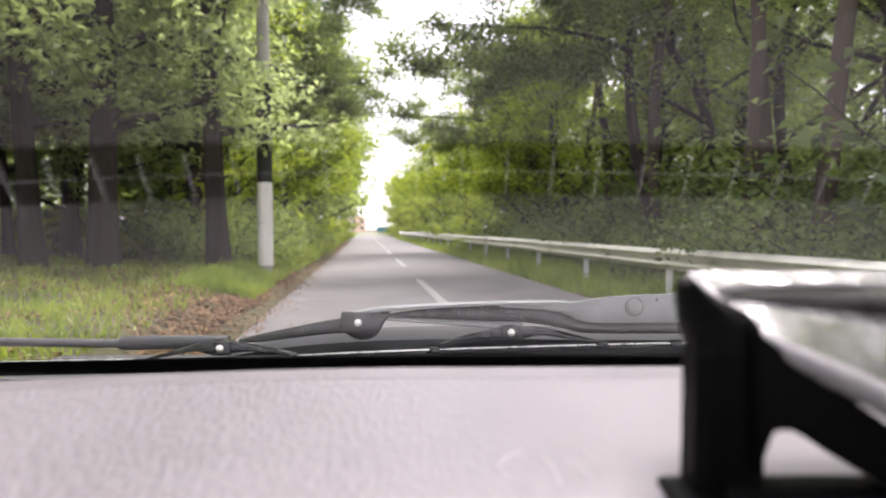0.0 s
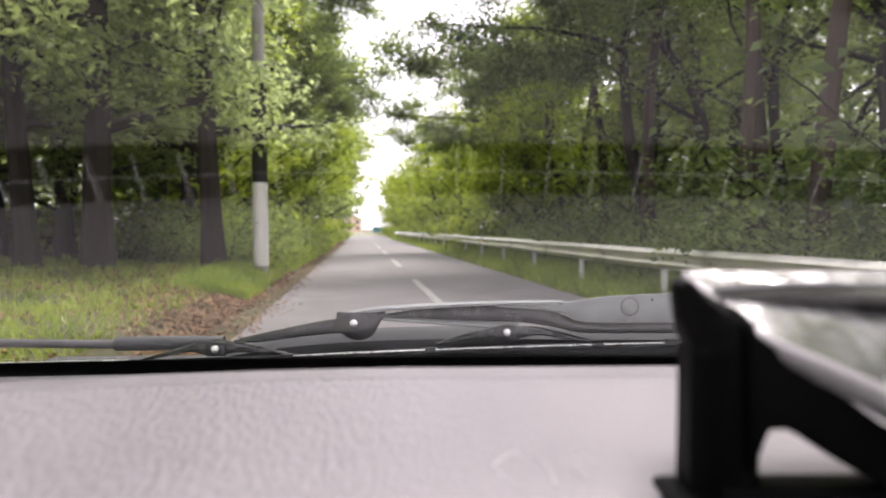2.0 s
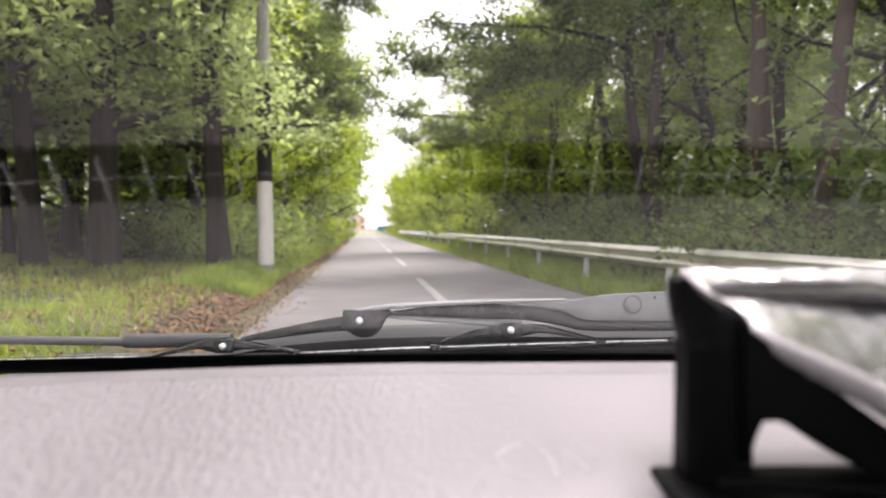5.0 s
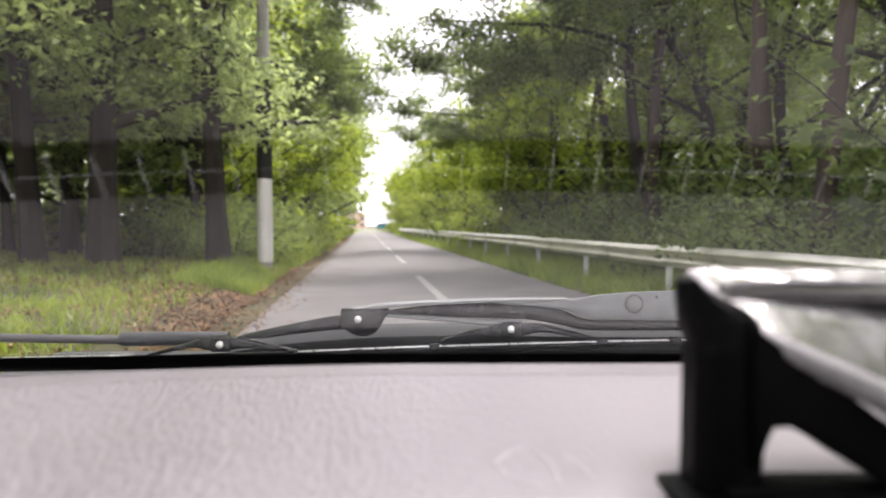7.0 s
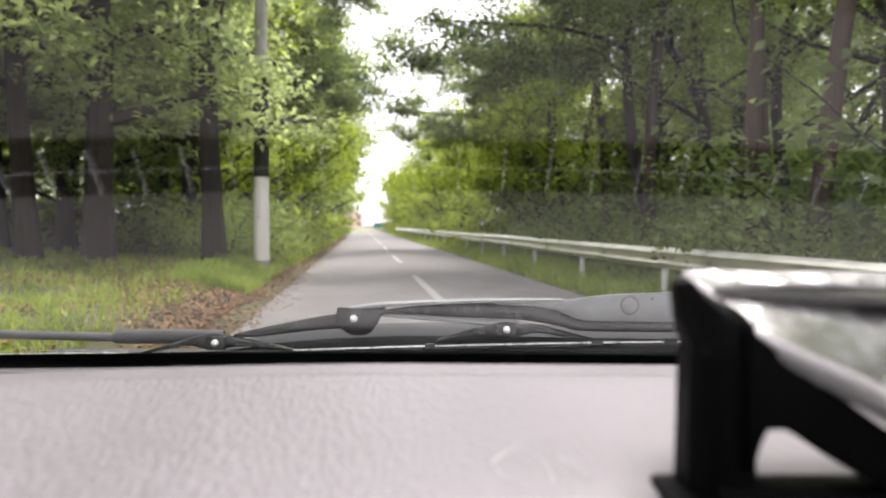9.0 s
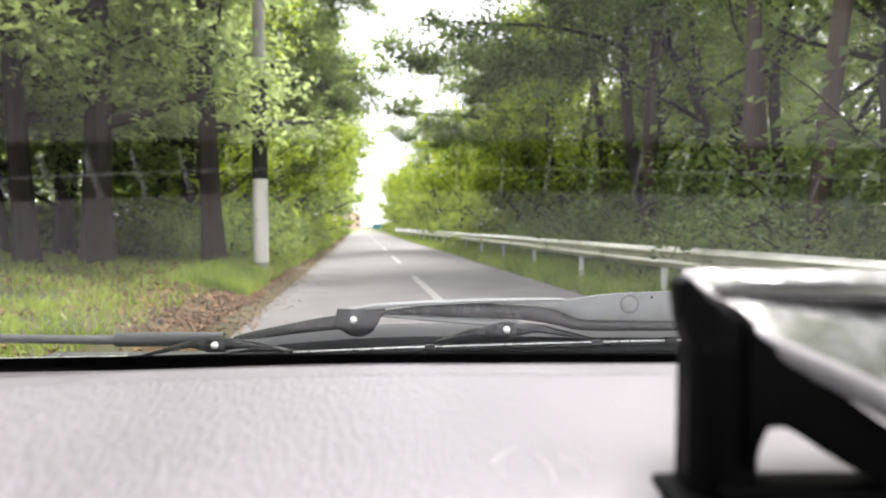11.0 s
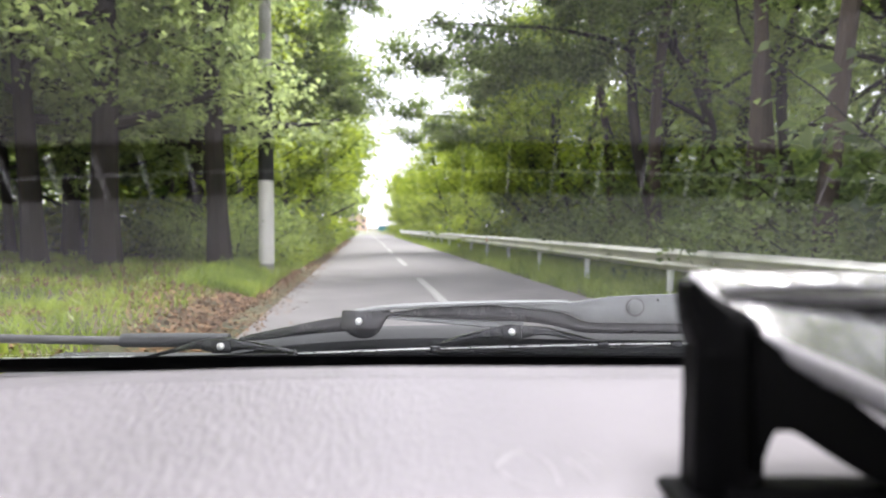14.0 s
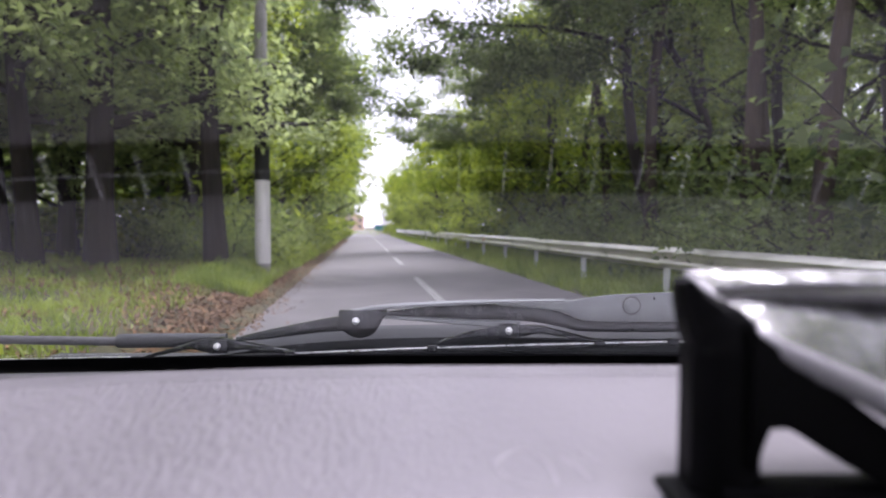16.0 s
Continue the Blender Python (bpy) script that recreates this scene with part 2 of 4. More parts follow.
def box(lo, hi, bevel=0.0, segments=2):
    return add_box(bmesh.new(), lo, hi, bevel, segments)


def smooth_path(pts, n=5):
    """Points along a smooth curve through pts; each may carry further values."""
    p = [np.array(q, float) for q in pts]
    if len(p) < 3:
        return [p[0] + (p[1] - p[0]) * i / n for i in range(n + 1)]
    out = []
    for i in range(len(p) - 1):
        a, b, c, d = p[max(i - 1, 0)], p[i], p[i + 1], p[min(i + 2, len(p) - 1)]
        for k in range(n):
            t = k / n
            out.append(0.5 * (2 * b + (c - a) * t + (2 * a - 5 * b + 4 * c - d) * t ** 2 + (3 * b - a - 3 * c + d) * t ** 3))
    return out + [p[-1]]


def add_sweep(bm, pts, n=5):
    """A flat bar of eight-sided section along x, y, z with half its height and half its depth at each point."""
    rows = smooth_path(pts, n)
    rings = []
    last = Vector((0, 0, 1))
    for i, q in enumerate(rows):
        a, b = rows[max(i - 1, 0)], rows[min(i + 1, len(rows) - 1)]
        along = Vector(b[:3] - a[:3]).normalized()
        depth = Vector((0, 1, 0))
        up = along.cross(depth).normalized()
        if up.dot(last) < 0 or (i == 0 and abs(up.z) < 0.3 and up.x < 0):
            up = -up
        last = up
        h, d = q[3], q[4]
        sec = [(-1, -0.55), (-0.6, -1), (0.6, -1), (1, -0.55), (1, 0.55), (0.6, 1), (-0.6, 1), (-1, 0.55)]
        rings.append([bm.verts.new(Vector(q[:3]) + depth * (s * d) + up * (t * h)) for s, t in sec])
    for r, s in zip(rings, rings[1:]):
        for k in range(8):
            bm.faces.new((r[k], r[(k + 1) % 8], s[(k + 1) % 8], s[k]))
    bm.faces.new(rings[0])
    bm.faces.new(rings[-1])
    return bm


def sweep(pts, n=5):
    return add_sweep(bmesh.new(), pts, n)


def add_tube(bm, pts, sides=10):
    """A round tube along x, y, z with its radius at each point."""
    rings = []
    for i, q in enumerate(pts):
        a, b = pts[max(i - 1, 0)], pts[min(i + 1, len(pts) - 1)]
        along = (Vector(b[:3]) - Vector(a[:3])).normalized()
        u = along.orthogonal().normalized()
        v = along.cross(u)
        rings.append([bm.verts.new(Vector(q[:3]) + (u * math.cos(t) + v * math.sin(t)) * q[3])
                      for t in (2 * math.pi * k / sides for k in range(sides))])
    for r, s in zip(rings, rings[1:]):
        best = min(range(sides), key=lambda j: (r[0].co - s[j].co).length)
        for k in range(sides):
            bm.faces.new((r[k], r[(k + 1) % sides], s[(k + 1 + best) % sides], s[(k + best) % sides]))
    bm.faces.new(rings[0])
    bm.faces.new(rings[-1])
    return bm


def tube(pts, sides=10):
    return add_tube(bmesh.new(), pts, sides)


def screw(centre, r, deep):
    """A domed screw head that faces the cabin."""
    bm = bmesh.new()
    x, y, z = centre
    add_tube(bm, [(x, y, z, r), (x, y - deep * 0.6, z, r), (x, y - deep * 0.9, z, r * 0.75), (x, y - deep, z, r * 0.3)], 14)
    return bm


# ---- ground, road ----
def ground_height(x, y):
    h = -0.06
    if x < -1.45:
        h += min((-1.45 - x) * 0.30, 0.36) + min(max(-2.65 - x, 0) * 0.03, 0.5)
    if x > 3.9:
        h += min((x - 3.9) * 0.03, 0.15)
        if x > 7:
            h += min((x - 7) * 0.1, 0.7)
    far = min(max((y - 80) / 20, 0), 1)
    h = h * (1 - far) + -0.05 * far
    edge = min(abs(x + 1.4), abs(x - 3.9)) if -1.4 > x or x > 3.9 else 0
    if abs(x) < 60 and edge > 0.2:
        h += 0.09 * noise.noise((x * 0.7, y * 0.7, 0.0)) * min(edge, 1)
    return h


def ground():
    xs = [-3000, -800, -200, -80, -40] + [-24 + 1.5 * i for i in range(12)] + [-6 + 0.4 * i for i in range(11)] + [-1.46, -1.4, 0, 1.2, 2.5, 3.88, 3.94] \
        + [4.3 + 0.45 * i for i in range(9)] + [8.5 + 1.5 * i for i in range(12)] + [40, 80, 200, 800, 3000]
    ys = [-3000, -600, -150, -60, -40] + [-30 + 1.0 * i for i in range(130)] + [110, 130, 160, 200, 260, 400, 800, 3000]
    bm = bmesh.new()
    g = [[bm.verts.new((x, y, ground_height(x, y))) for x in xs] for y in ys]
    for r, s in zip(g, g[1:]):
        for k in range(len(xs) - 1):
            bm.faces.new((r[k], r[k + 1], s[k + 1], s[k]))
    return tagged(to_object("ground", bm, M["soil"]), "forest floor of dark soil with short grass", "ground", kind="structure")


ground()


def road():
    bm = bmesh.new()
    rows = []
    for i in range(0, 146):
        y = -30 + i * 2
        wob = 0.06 * noise.noise((0, y * 0.5, 3)), 0.06 * noise.noise((5, y * 0.5, 3))
        rows.append([bm.verts.new(c) for c in ((-1.45 + wob[0], y, -0.07), (-1.4 + wob[0], y, -0.012), (0.0, y, 0.0), (1.25, y, 0.02),
                                                (2.5, y, 0.0), (3.86 + wob[1], y, -0.012), (3.92 + wob[1], y, -0.07))])
    for r, s in zip(rows, rows[1:]):
        for k in range(6):
            bm.faces.new((r[k], r[k + 1], s[k + 1], s[k]))
    return tagged(to_object("road", bm, M["asphalt"]), "narrow two-lane road of worn grey asphalt", "road", kind="structure")


road()


def centre_dash():
    bm = bmesh.new()
    pieces = 10
    rows = []
    for i in range(pieces + 1):
        y = 5.0 * i / pieces
        w = 0.075 + 0.006 * noise.noise((y * 3, 1, 1))
        rows.append([bm.verts.new((x, y, z)) for x, z in ((-w, 0.0), (-w, 0.004), (w, 0.004), (w, 0.0))])
    for r, s in zip(rows, rows[1:]):
        for k in range(3):
            bm.faces.new((r[k], r[k + 1], s[k + 1], s[k]))
    bm.faces.new(rows[0])
    bm.faces.new(rows[-1])
    return tagged(to_object("road_marking", bm, M["paint"], smooth=False), "worn white centre-line dash painted on the asphalt", "road marking",
                  "centre-line dashes", "structure")


dash = centre_dash()
dash.matrix_world = pose(1.25, 9.7, 0.02)
for k in [-3, -2, -1] + list(range(1, 14)):
    copy_thing(dash, pose(1.25, 9.7 + 10 * k, 0.02))


# ---- the car ----
car = tagged(new("car"), "small pale car with a grey dashboard, standing on the asphalt road", "car")
car.matrix_world = SEAT
H = EYE_Z


def crest(x):
    """How far ahead the dashboard's crest runs; it bends back towards the door."""
    return 0.515 - 0.14 * max(-x - 0.08, 0) ** 1.6 - 0.02 * max(x - 0.45, 0)


def dip(x):
    """How far the crest sinks towards the door."""
    return -0.006 * min(max((-x - 0.03) / 0.34, 0), 1.4) ** 1.2


def dashboard():
    bm = bmesh.new()
    rows = []
    for i in range(61):
        x = -0.70 + 1.44 * i / 60
        c = crest(x)
        prof = [(0.02, -0.62), (0.05, -0.36), (0.09, -0.24), (0.16, -0.162), (0.24, -0.137), (0.33, -0.1275), (c - 0.10, -0.1215), (c - 0.055, -0.1180),
                (c - 0.046, -0.1168), (c - 0.039, -0.1173), (c - 0.015, -0.1203), (c - 0.004, -0.1222), (c + 0.004, -0.128), (c + 0.010, -0.14),
                (c + 0.014, -0.19), (c + 0.028, -0.200), (0.78, -0.214), (0.915, -0.224), (0.925, -0.60)]
        rows.append([bm.verts.new((x, y, H + z + (dip(x) if y > 0.34 else 0))) for y, z in prof])
    for r, s in zip(rows, rows[1:]):
        for k in range(len(r) - 1):
            bm.faces.new((r[k], r[k + 1], s[k + 1], s[k]))
    bm.faces.new(rows[0])
    bm.faces.new(rows[-1])
    return part("dashboard", bm, M["vinyl"], car, "light grey grained vinyl dashboard top")


dashboard_ob = dashboard()

def edge_trim():
    """A smooth strip along the crest, a little proud of the grained skin."""
    bm = bmesh.new()
    rows = []
    for i in range(61):
        x = -0.695 + 1.43 * i / 60
        c = crest(x)
        prof = [(c - 0.043, -0.1182), (c - 0.0425, -0.1168), (c - 0.040, -0.1165), (c - 0.015, -0.1168), (c - 0.008, -0.1170), (c - 0.004, -0.1176), (c + 0.003, -0.1240), (c + 0.004, -0.1300)]
        rows.append([bm.verts.new((x, y, H + z + dip(x))) for y, z in prof])
    for r, s in zip(rows, rows[1:]):
        for k in range(len(r) - 1):
            bm.faces.new((r[k], r[k + 1], s[k + 1], s[k]))
    return part("edge_trim", bm, M["trim"], dashboard_ob, "darker grey crest strip")


edge_trim()
# the demister slot behind the crest, with its ribs
part("demister_slot", box((-0.69, 0.556, H - 0.2085), (0.73, 0.618, H - 0.1965), 0.002), M["frit"], dashboard_ob, "black demister slot")
rib = part("rib", box((-0.0018, 0.558, H - 0.197), (0.0018, 0.616, H - 0.188), 0.0008, 1), M["rib"], dashboard_ob)
rib.location.x = -0.634
for k in range(1, 27):
    r = new("rib", rib.data)
    r.parent = dashboard_ob
    r.location.x = -0.634 + 0.0505 * k
part("slot_bar", box((-0.69, 0.585, H - 0.197), (0.73, 0.5875, H - 0.190), 0.0008, 1), M["rib"], dashboard_ob)
# liner added out of sight; its grey sets how strong the mirrored veil is
trough = bmesh.new()
add_box(trough, (-0.69, 0.6225, H - 0.216), (0.73, 0.912, H - 0.2015), 0.003)
bmesh.ops.transform(trough, matrix=Matrix.Translation((0, 0.6225, H - 0.2015)) @ Matrix.Rotation(radians(-4.2), 4, "X") @ Matrix.Translation((0, -0.6225, -H + 0.2015)), verts=trough.verts)
part("added_liner", trough, M["liner"], dashboard_ob, "dark grey liner added to dim the veil in the glass")


def skin(y):
    """Height of the dashboard's skin at a distance ahead."""
    return H - 0.1275 + ((y - 0.33) * 0.0706 if y > 0.33 else (y - 0.33) * 0.1056)


for stroke in ([(0.0275, 0.326), (0.036, 0.338), (0.046, 0.345), (0.055, 0.332), (0.058, 0.318), (0.058, 0.305)],
               [(0.030, 0.322), (0.035, 0.311), (0.048, 0.304)], [(0.066, 0.335), (0.072, 0.322), (0.076, 0.310)], [(0.076, 0.342), (0.084, 0.326)]):
    part("lettering", tube([tuple(q) for q in smooth_path([(x, y, skin(y) - 0.0008, 0.0014) for x, y in stroke])], 8), M["label"], dashboard_ob, "pale worn lettering stroke")

# windscreen: leans back at 30 degrees from the cowl
GLASS_Y, GLASS_Z, RAKE = 0.93, H - 0.215, radians(28.2)


def on_glass(x, k, out=0.0):
    bow = 0.035 * (x / 0.7) ** 2
    return Vector((x, GLASS_Y - bow - k * math.cos(RAKE) + out * math.sin(RAKE), GLASS_Z + k * math.sin(RAKE) + out * math.cos(RAKE)))


def glass_sheet(k0, k1, inner, outer, nx=24, nk=8):
    """A curved sheet that follows the windscreen between two heights, from one depth to another; the cabin side takes the first material."""
    bm = bmesh.new()
    g = []
    for out in (inner, outer):
        g.append([[bm.verts.new(on_glass(-0.70 + 1.44 * i / nx, k0 + (k1 - k0) * j / nk, out)) for i in range(nx + 1)] for j in range(nk + 1)])
    for side in (0, 1):
        for j in range(nk):
            for i in range(nx):
                a = g[side]
                f = bm.faces.new((a[j][i], a[j][i + 1], a[j + 1][i + 1], a[j + 1][i]))
                f.material_index = side
    for i in range(nx):
        for j in (0, nk):
            f = bm.faces.new((g[0][j][i], g[0][j][i + 1], g[1][j][i + 1], g[1][j][i]))
            f.material_index = 1
    for j in range(nk):
        for i in (0, nx):
            f = bm.faces.new((g[0][j][i], g[0][j + 1][i], g[1][j + 1][i], g[1][j][i]))
            f.material_index = 1
    return bm


pane = part("windscreen", glass_sheet(0.0, 1.08, 0.0, 0.005), [M["glass"], M["clear"]], car, "clear raked windscreen that mirrors the dashboard")
pane.visible_shadow = False
part("window_border", glass_sheet(0.0, 0.066, -0.003, -0.001, nk=2), [M["frit"], M["frit"]], pane, "black window border")

# outer shell of the car
def shell():
    lo = bmesh.new()
    prof = [(1.28, 0.30), (1.32, 0.55), (1.27, 0.80), (1.18, 0.90), (0.95, 0.955), (0.95, 0.80), (0.80, 0.55), (0.10, 0.35), (-1.9, 0.35), (-1.95, 0.95),
            (-2.05, 0.95), (-2.1, 0.55), (-2.05, 0.25), (0.9, 0.22)]
    return lo, prof


def body():
    bm, prof = shell()
    a = [bm.verts.new((-0.70, y, z)) for y, z in prof]
    b = [bm.verts.new((0.74, y, z)) for y, z in prof]
    for k in range(len(prof)):
        j = (k + 1) % len(prof)
        bm.faces.new((a[k], a[j], b[j], b[k]))
    bm.faces.new(a)
    bm.faces.new(b)
    return part("body", bm, M["car_paint"], car, "pale painted body")


body_ob = body()
for x0, x1 in ((-0.74, -0.705), (0.745, 0.78)):
    part("side", box((x0, -2.05, 0.28), (x1, 1.22, 0.94), 0.012), M["car_paint"], car, "pale painted side")
    part("roof_rail", box((x0, -1.95, 1.55), (x1, -0.02, 1.62), 0.012), M["headliner"], car)
    part("pillar", sweep([((x0 + x1) / 2, 0.97, 0.93, 0.035, 0.03), ((x0 + x1) / 2, 0.45, 1.28, 0.035, 0.03), ((x0 + x1) / 2, -0.02, 1.58, 0.035, 0.03)]), M["headliner"], car)
    part("pillar", box((x0, -1.0, 0.94), (x1, -0.88, 1.56), 0.01), M["headliner"], car)
    part("pillar", box((x0, -2.03, 0.94), (x1, -1.85, 1.56), 0.01), M["headliner"], car)
part("roof", box((-0.74, -2.0, 1.60), (0.78, 0.0, 1.65), 0.02, 3), M["headliner"], car, "grey lined roof")
part("tailgate", box((-0.70, -2.06, 0.955), (0.74, -2.0, 1.20), 0.01), M["car_paint"], car)
for x in (-0.64, 0.68):
    for y in (0.78, -1.6):
        w = part("wheel", tube([(x - 0.07, y, 0.265, 0.16), (x - 0.075, y, 0.265, 0.25), (x - 0.05, y, 0.265, 0.27), (x + 0.05, y, 0.265, 0.27),
                                (x + 0.075, y, 0.265, 0.25), (x + 0.07, y, 0.265, 0.16)], 28), M["tyre"], car, "black tyre on a steel rim")
        part("rim", tube([(x - 0.078, y, 0.265, 0.15), (x - 0.06, y, 0.265, 0.155), (x + 0.06, y, 0.265, 0.155), (x + 0.078, y, 0.265, 0.15)], 20), M["steel"], w)

# cowl below the windscreen
cowl = part("cowl", box((-0.69, 0.94, H - 0.30), (0.73, 1.14, H - 0.236), 0.01), M["cowl"], car, "dark grey plastic cowl")
part("cowl_cover", sweep([(-0.34, 1.04, H - 0.2180, 0.010, 0.04), (-0.25, 1.04, H - 0.2080, 0.018, 0.04), (-0.15, 1.04, H - 0.2020, 0.022, 0.04), (-0.05, 1.04, H - 0.1985, 0.023, 0.04),
                          (0.10, 1.04, H - 0.197, 0.022, 0.04), (0.20, 1.04, H - 0.199, 0.022, 0.04), (0.42, 1.04, H - 0.201, 0.022, 0.04), (0.70, 1.04, H - 0.201, 0.022, 0.04)]), M["cowl_pale"], cowl, "faded grey cowl panel")

# wiper in front of the seat beside the driver
D = 0.985
wiper = part("wiper", sweep([(-0.1565, D - 0.004, H - 0.1442, 0.0028, 0.010), (-0.1266, D - 0.004, H - 0.1390, 0.0032, 0.010),
                    (-0.0739, D - 0.004, H - 0.1328, 0.0035, 0.010), (0.0405, D - 0.004, H - 0.1271, 0.0032, 0.010),
                    (0.1284, D - 0.004, H - 0.1249, 0.0028, 0.010), (0.1952, D - 0.004, H - 0.1240, 0.0023, 0.010)]), M["wiper_grey"], car,
             "folded wiper with a faded grey arm and black bridges")
part("arm_side", sweep([(-0.0871, D + 0.004, H - 0.1451, 0.0026, 0.006), (-0.0211, D + 0.004, H - 0.1425, 0.0079, 0.006),
                    (0.0580, D + 0.004, H - 0.1425, 0.0114, 0.006), (0.1284, D + 0.004, H - 0.1442, 0.0123, 0.006),
                    (0.1680, D + 0.004, H - 0.1486, 0.0132, 0.006), (0.1988, D + 0.004, H - 0.1574, 0.0106, 0.006),
                    (0.2339, D + 0.004, H - 0.1653, 0.0088, 0.006), (0.3790, D + 0.004, H - 0.1662, 0.0088, 0.006),
                    (0.5593, D + 0.004, H - 0.1653, 0.0088, 0.006)]), M["wiper"], wiper)
part("arm_plate", sweep([(0.0900, D - 0.002, H - 0.1292, 0.0020, 0.006), (0.1350, D - 0.002, H - 0.1296, 0.0060, 0.007), (0.1700, D - 0.002, H - 0.1308, 0.0078, 0.008), (0.1988, D - 0.002, H - 0.1337, 0.0092, 0.008),
                    (0.2251, D - 0.002, H - 0.1381, 0.0167, 0.008), (0.2779, D - 0.002, H - 0.1363, 0.0207, 0.008),
                    (0.3790, D - 0.002, H - 0.1346, 0.0229, 0.008), (0.5593, D - 0.002, H - 0.1319, 0.0237, 0.008)]), M["wiper_grey"], wiper, "broad faded grey arm plate")
part("hook", sweep([(-0.1557, D - 0.006, H - 0.1513, 0.0106, 0.009), (-0.1425, D - 0.006, H - 0.1565, 0.0158, 0.009),
                    (-0.1266, D - 0.006, H - 0.1601, 0.0207, 0.009), (-0.1135, D - 0.006, H - 0.1583, 0.0202, 0.009),
                    (-0.1020, D - 0.006, H - 0.1513, 0.0150, 0.009), (-0.0897, D - 0.006, H - 0.1442, 0.0070, 0.009),
                    (-0.0809, D - 0.006, H - 0.1407, 0.0035, 0.009)], 4), M["wiper"], wiper)
part("bridge", sweep([(-0.3166, D + 0.001, H - 0.1847, 0.0031, 0.007), (-0.2762, D + 0.001, H - 0.1785, 0.0062, 0.007),
                    (-0.2234, D + 0.001, H - 0.1697, 0.0084, 0.007), (-0.1838, D + 0.001, H - 0.1636, 0.0101, 0.007),
                    (-0.1513, D + 0.001, H - 0.1601, 0.0114, 0.007)]), M["wiper"], wiper, "black pressed-steel bridge")
part("bridge", sweep([(-0.0950, D + 0.001, H - 0.1486, 0.0028, 0.006), (-0.0211, D + 0.001, H - 0.1539, 0.0037, 0.006),
                    (0.0493, D + 0.001, H - 0.1587, 0.0046, 0.006), (0.0888, D + 0.001, H - 0.1609, 0.0057, 0.006),
                    (0.1266, D + 0.001, H - 0.1636, 0.0070, 0.006)]), M["wiper_grey"], wiper, "faded steel bridge")
for path in ([(-0.4591, D - 0.005, H - 0.2111, 0.0014, 0.007), (-0.4257, D - 0.005, H - 0.2032, 0.0030, 0.007),
                    (-0.3861, D - 0.005, H - 0.1935, 0.0053, 0.007), (-0.3659, D - 0.005, H - 0.1926, 0.0097, 0.007),
                    (-0.3456, D - 0.005, H - 0.1926, 0.0128, 0.007), (-0.3272, D - 0.005, H - 0.1926, 0.0097, 0.007),
                    (-0.3025, D - 0.005, H - 0.1935, 0.0057, 0.007), (-0.2674, D - 0.005, H - 0.1979, 0.0040, 0.007),
                    (-0.2234, D - 0.005, H - 0.2040, 0.0014, 0.007)],
             [(0.0000, D - 0.005, H - 0.1891, 0.0016, 0.007), (0.0273, D - 0.005, H - 0.1812, 0.0035, 0.007),
                    (0.0580, D - 0.005, H - 0.1750, 0.0053, 0.007), (0.0844, D - 0.005, H - 0.1733, 0.0088, 0.007),
                    (0.1073, D - 0.005, H - 0.1724, 0.0128, 0.007), (0.1302, D - 0.005, H - 0.1706, 0.0088, 0.007),
                    (0.1592, D - 0.005, H - 0.1697, 0.0057, 0.007), (0.1944, D - 0.005, H - 0.1768, 0.0044, 0.007),
                    (0.2410, D - 0.005, H - 0.1856, 0.0016, 0.007)]):
    part("yoke", sweep(path, 4), M["wiper"], wiper, "black yoke")
part("bracket", box((-0.1555, D - 0.0165, H - 0.1690), (-0.1075, D - 0.007, H - 0.1370), 0.004), M["wiper"], wiper, "black square bracket")
for x, z in ((-0.3416, 0.1926), (0.1073, 0.1697)):
    part("clip_plate", box((x - 0.0155, D - 0.0165, H - z - 0.012), (x + 0.0155, D - 0.010, H - z + 0.010), 0.003), M["wiper"], wiper, "black clip plate")
for x, z in ((-0.3416, 0.1926), (-0.1284, 0.1535), (0.1073, 0.1693)):
    part("screw", screw((x, D - 0.0162, H - z), 0.0058, 0.005), M["steel"], wiper, "bright screw head")
# darker disc under the pivot cap: its shadow on the plate, done in colour
part("cap_shade", screw((0.2981, D - 0.0099, H - 0.1315), 0.0150, 0.0022), M["tube_grey"], wiper, "dark disc standing in for the cap's shadow")
part("pivot_cap", screw((0.2981, D - 0.0110, H - 0.131), 0.0118, 0.005), M["wiper_grey"], wiper, "round grey pivot cap")
part("hole", screw((0.3333, D - 0.0104, H - 0.1205), 0.0018, 0.001), M["frit"], wiper)
part("blade", sweep([(-0.46, D - 0.008, H - 0.2145, 0.003, 0.004), (-0.23, D - 0.008, H - 0.2075, 0.004, 0.004), (-0.01, D - 0.008, H - 0.199, 0.0045, 0.004),
                     (0.25, D - 0.008, H - 0.1925, 0.0045, 0.004), (0.45, D - 0.008, H - 0.190, 0.0045, 0.004)]), M["rubber"], wiper, "black rubber blade")
part("spring_strip", tube([tuple(q) for q in smooth_path([(-0.225, D - 0.013, H - 0.2045, 0.0013), (-0.01, D - 0.013, H - 0.1965, 0.0015), (0.25, D - 0.013, H - 0.1895, 0.0015),
                           (0.45, D - 0.013, H - 0.1865, 0.0015)])], 8), M["steel"], wiper, "bright steel spring strip")
for x, z in ((-0.231, -0.2055), (-0.011, -0.197), (0.248, -0.1895), (0.362, -0.188)):
    part("clip", box((x - 0.008, D - 0.019, H + z - 0.005), (x + 0.008, D - 0.006, H + z + 0.005), 0.0015), M["wiper"], wiper)

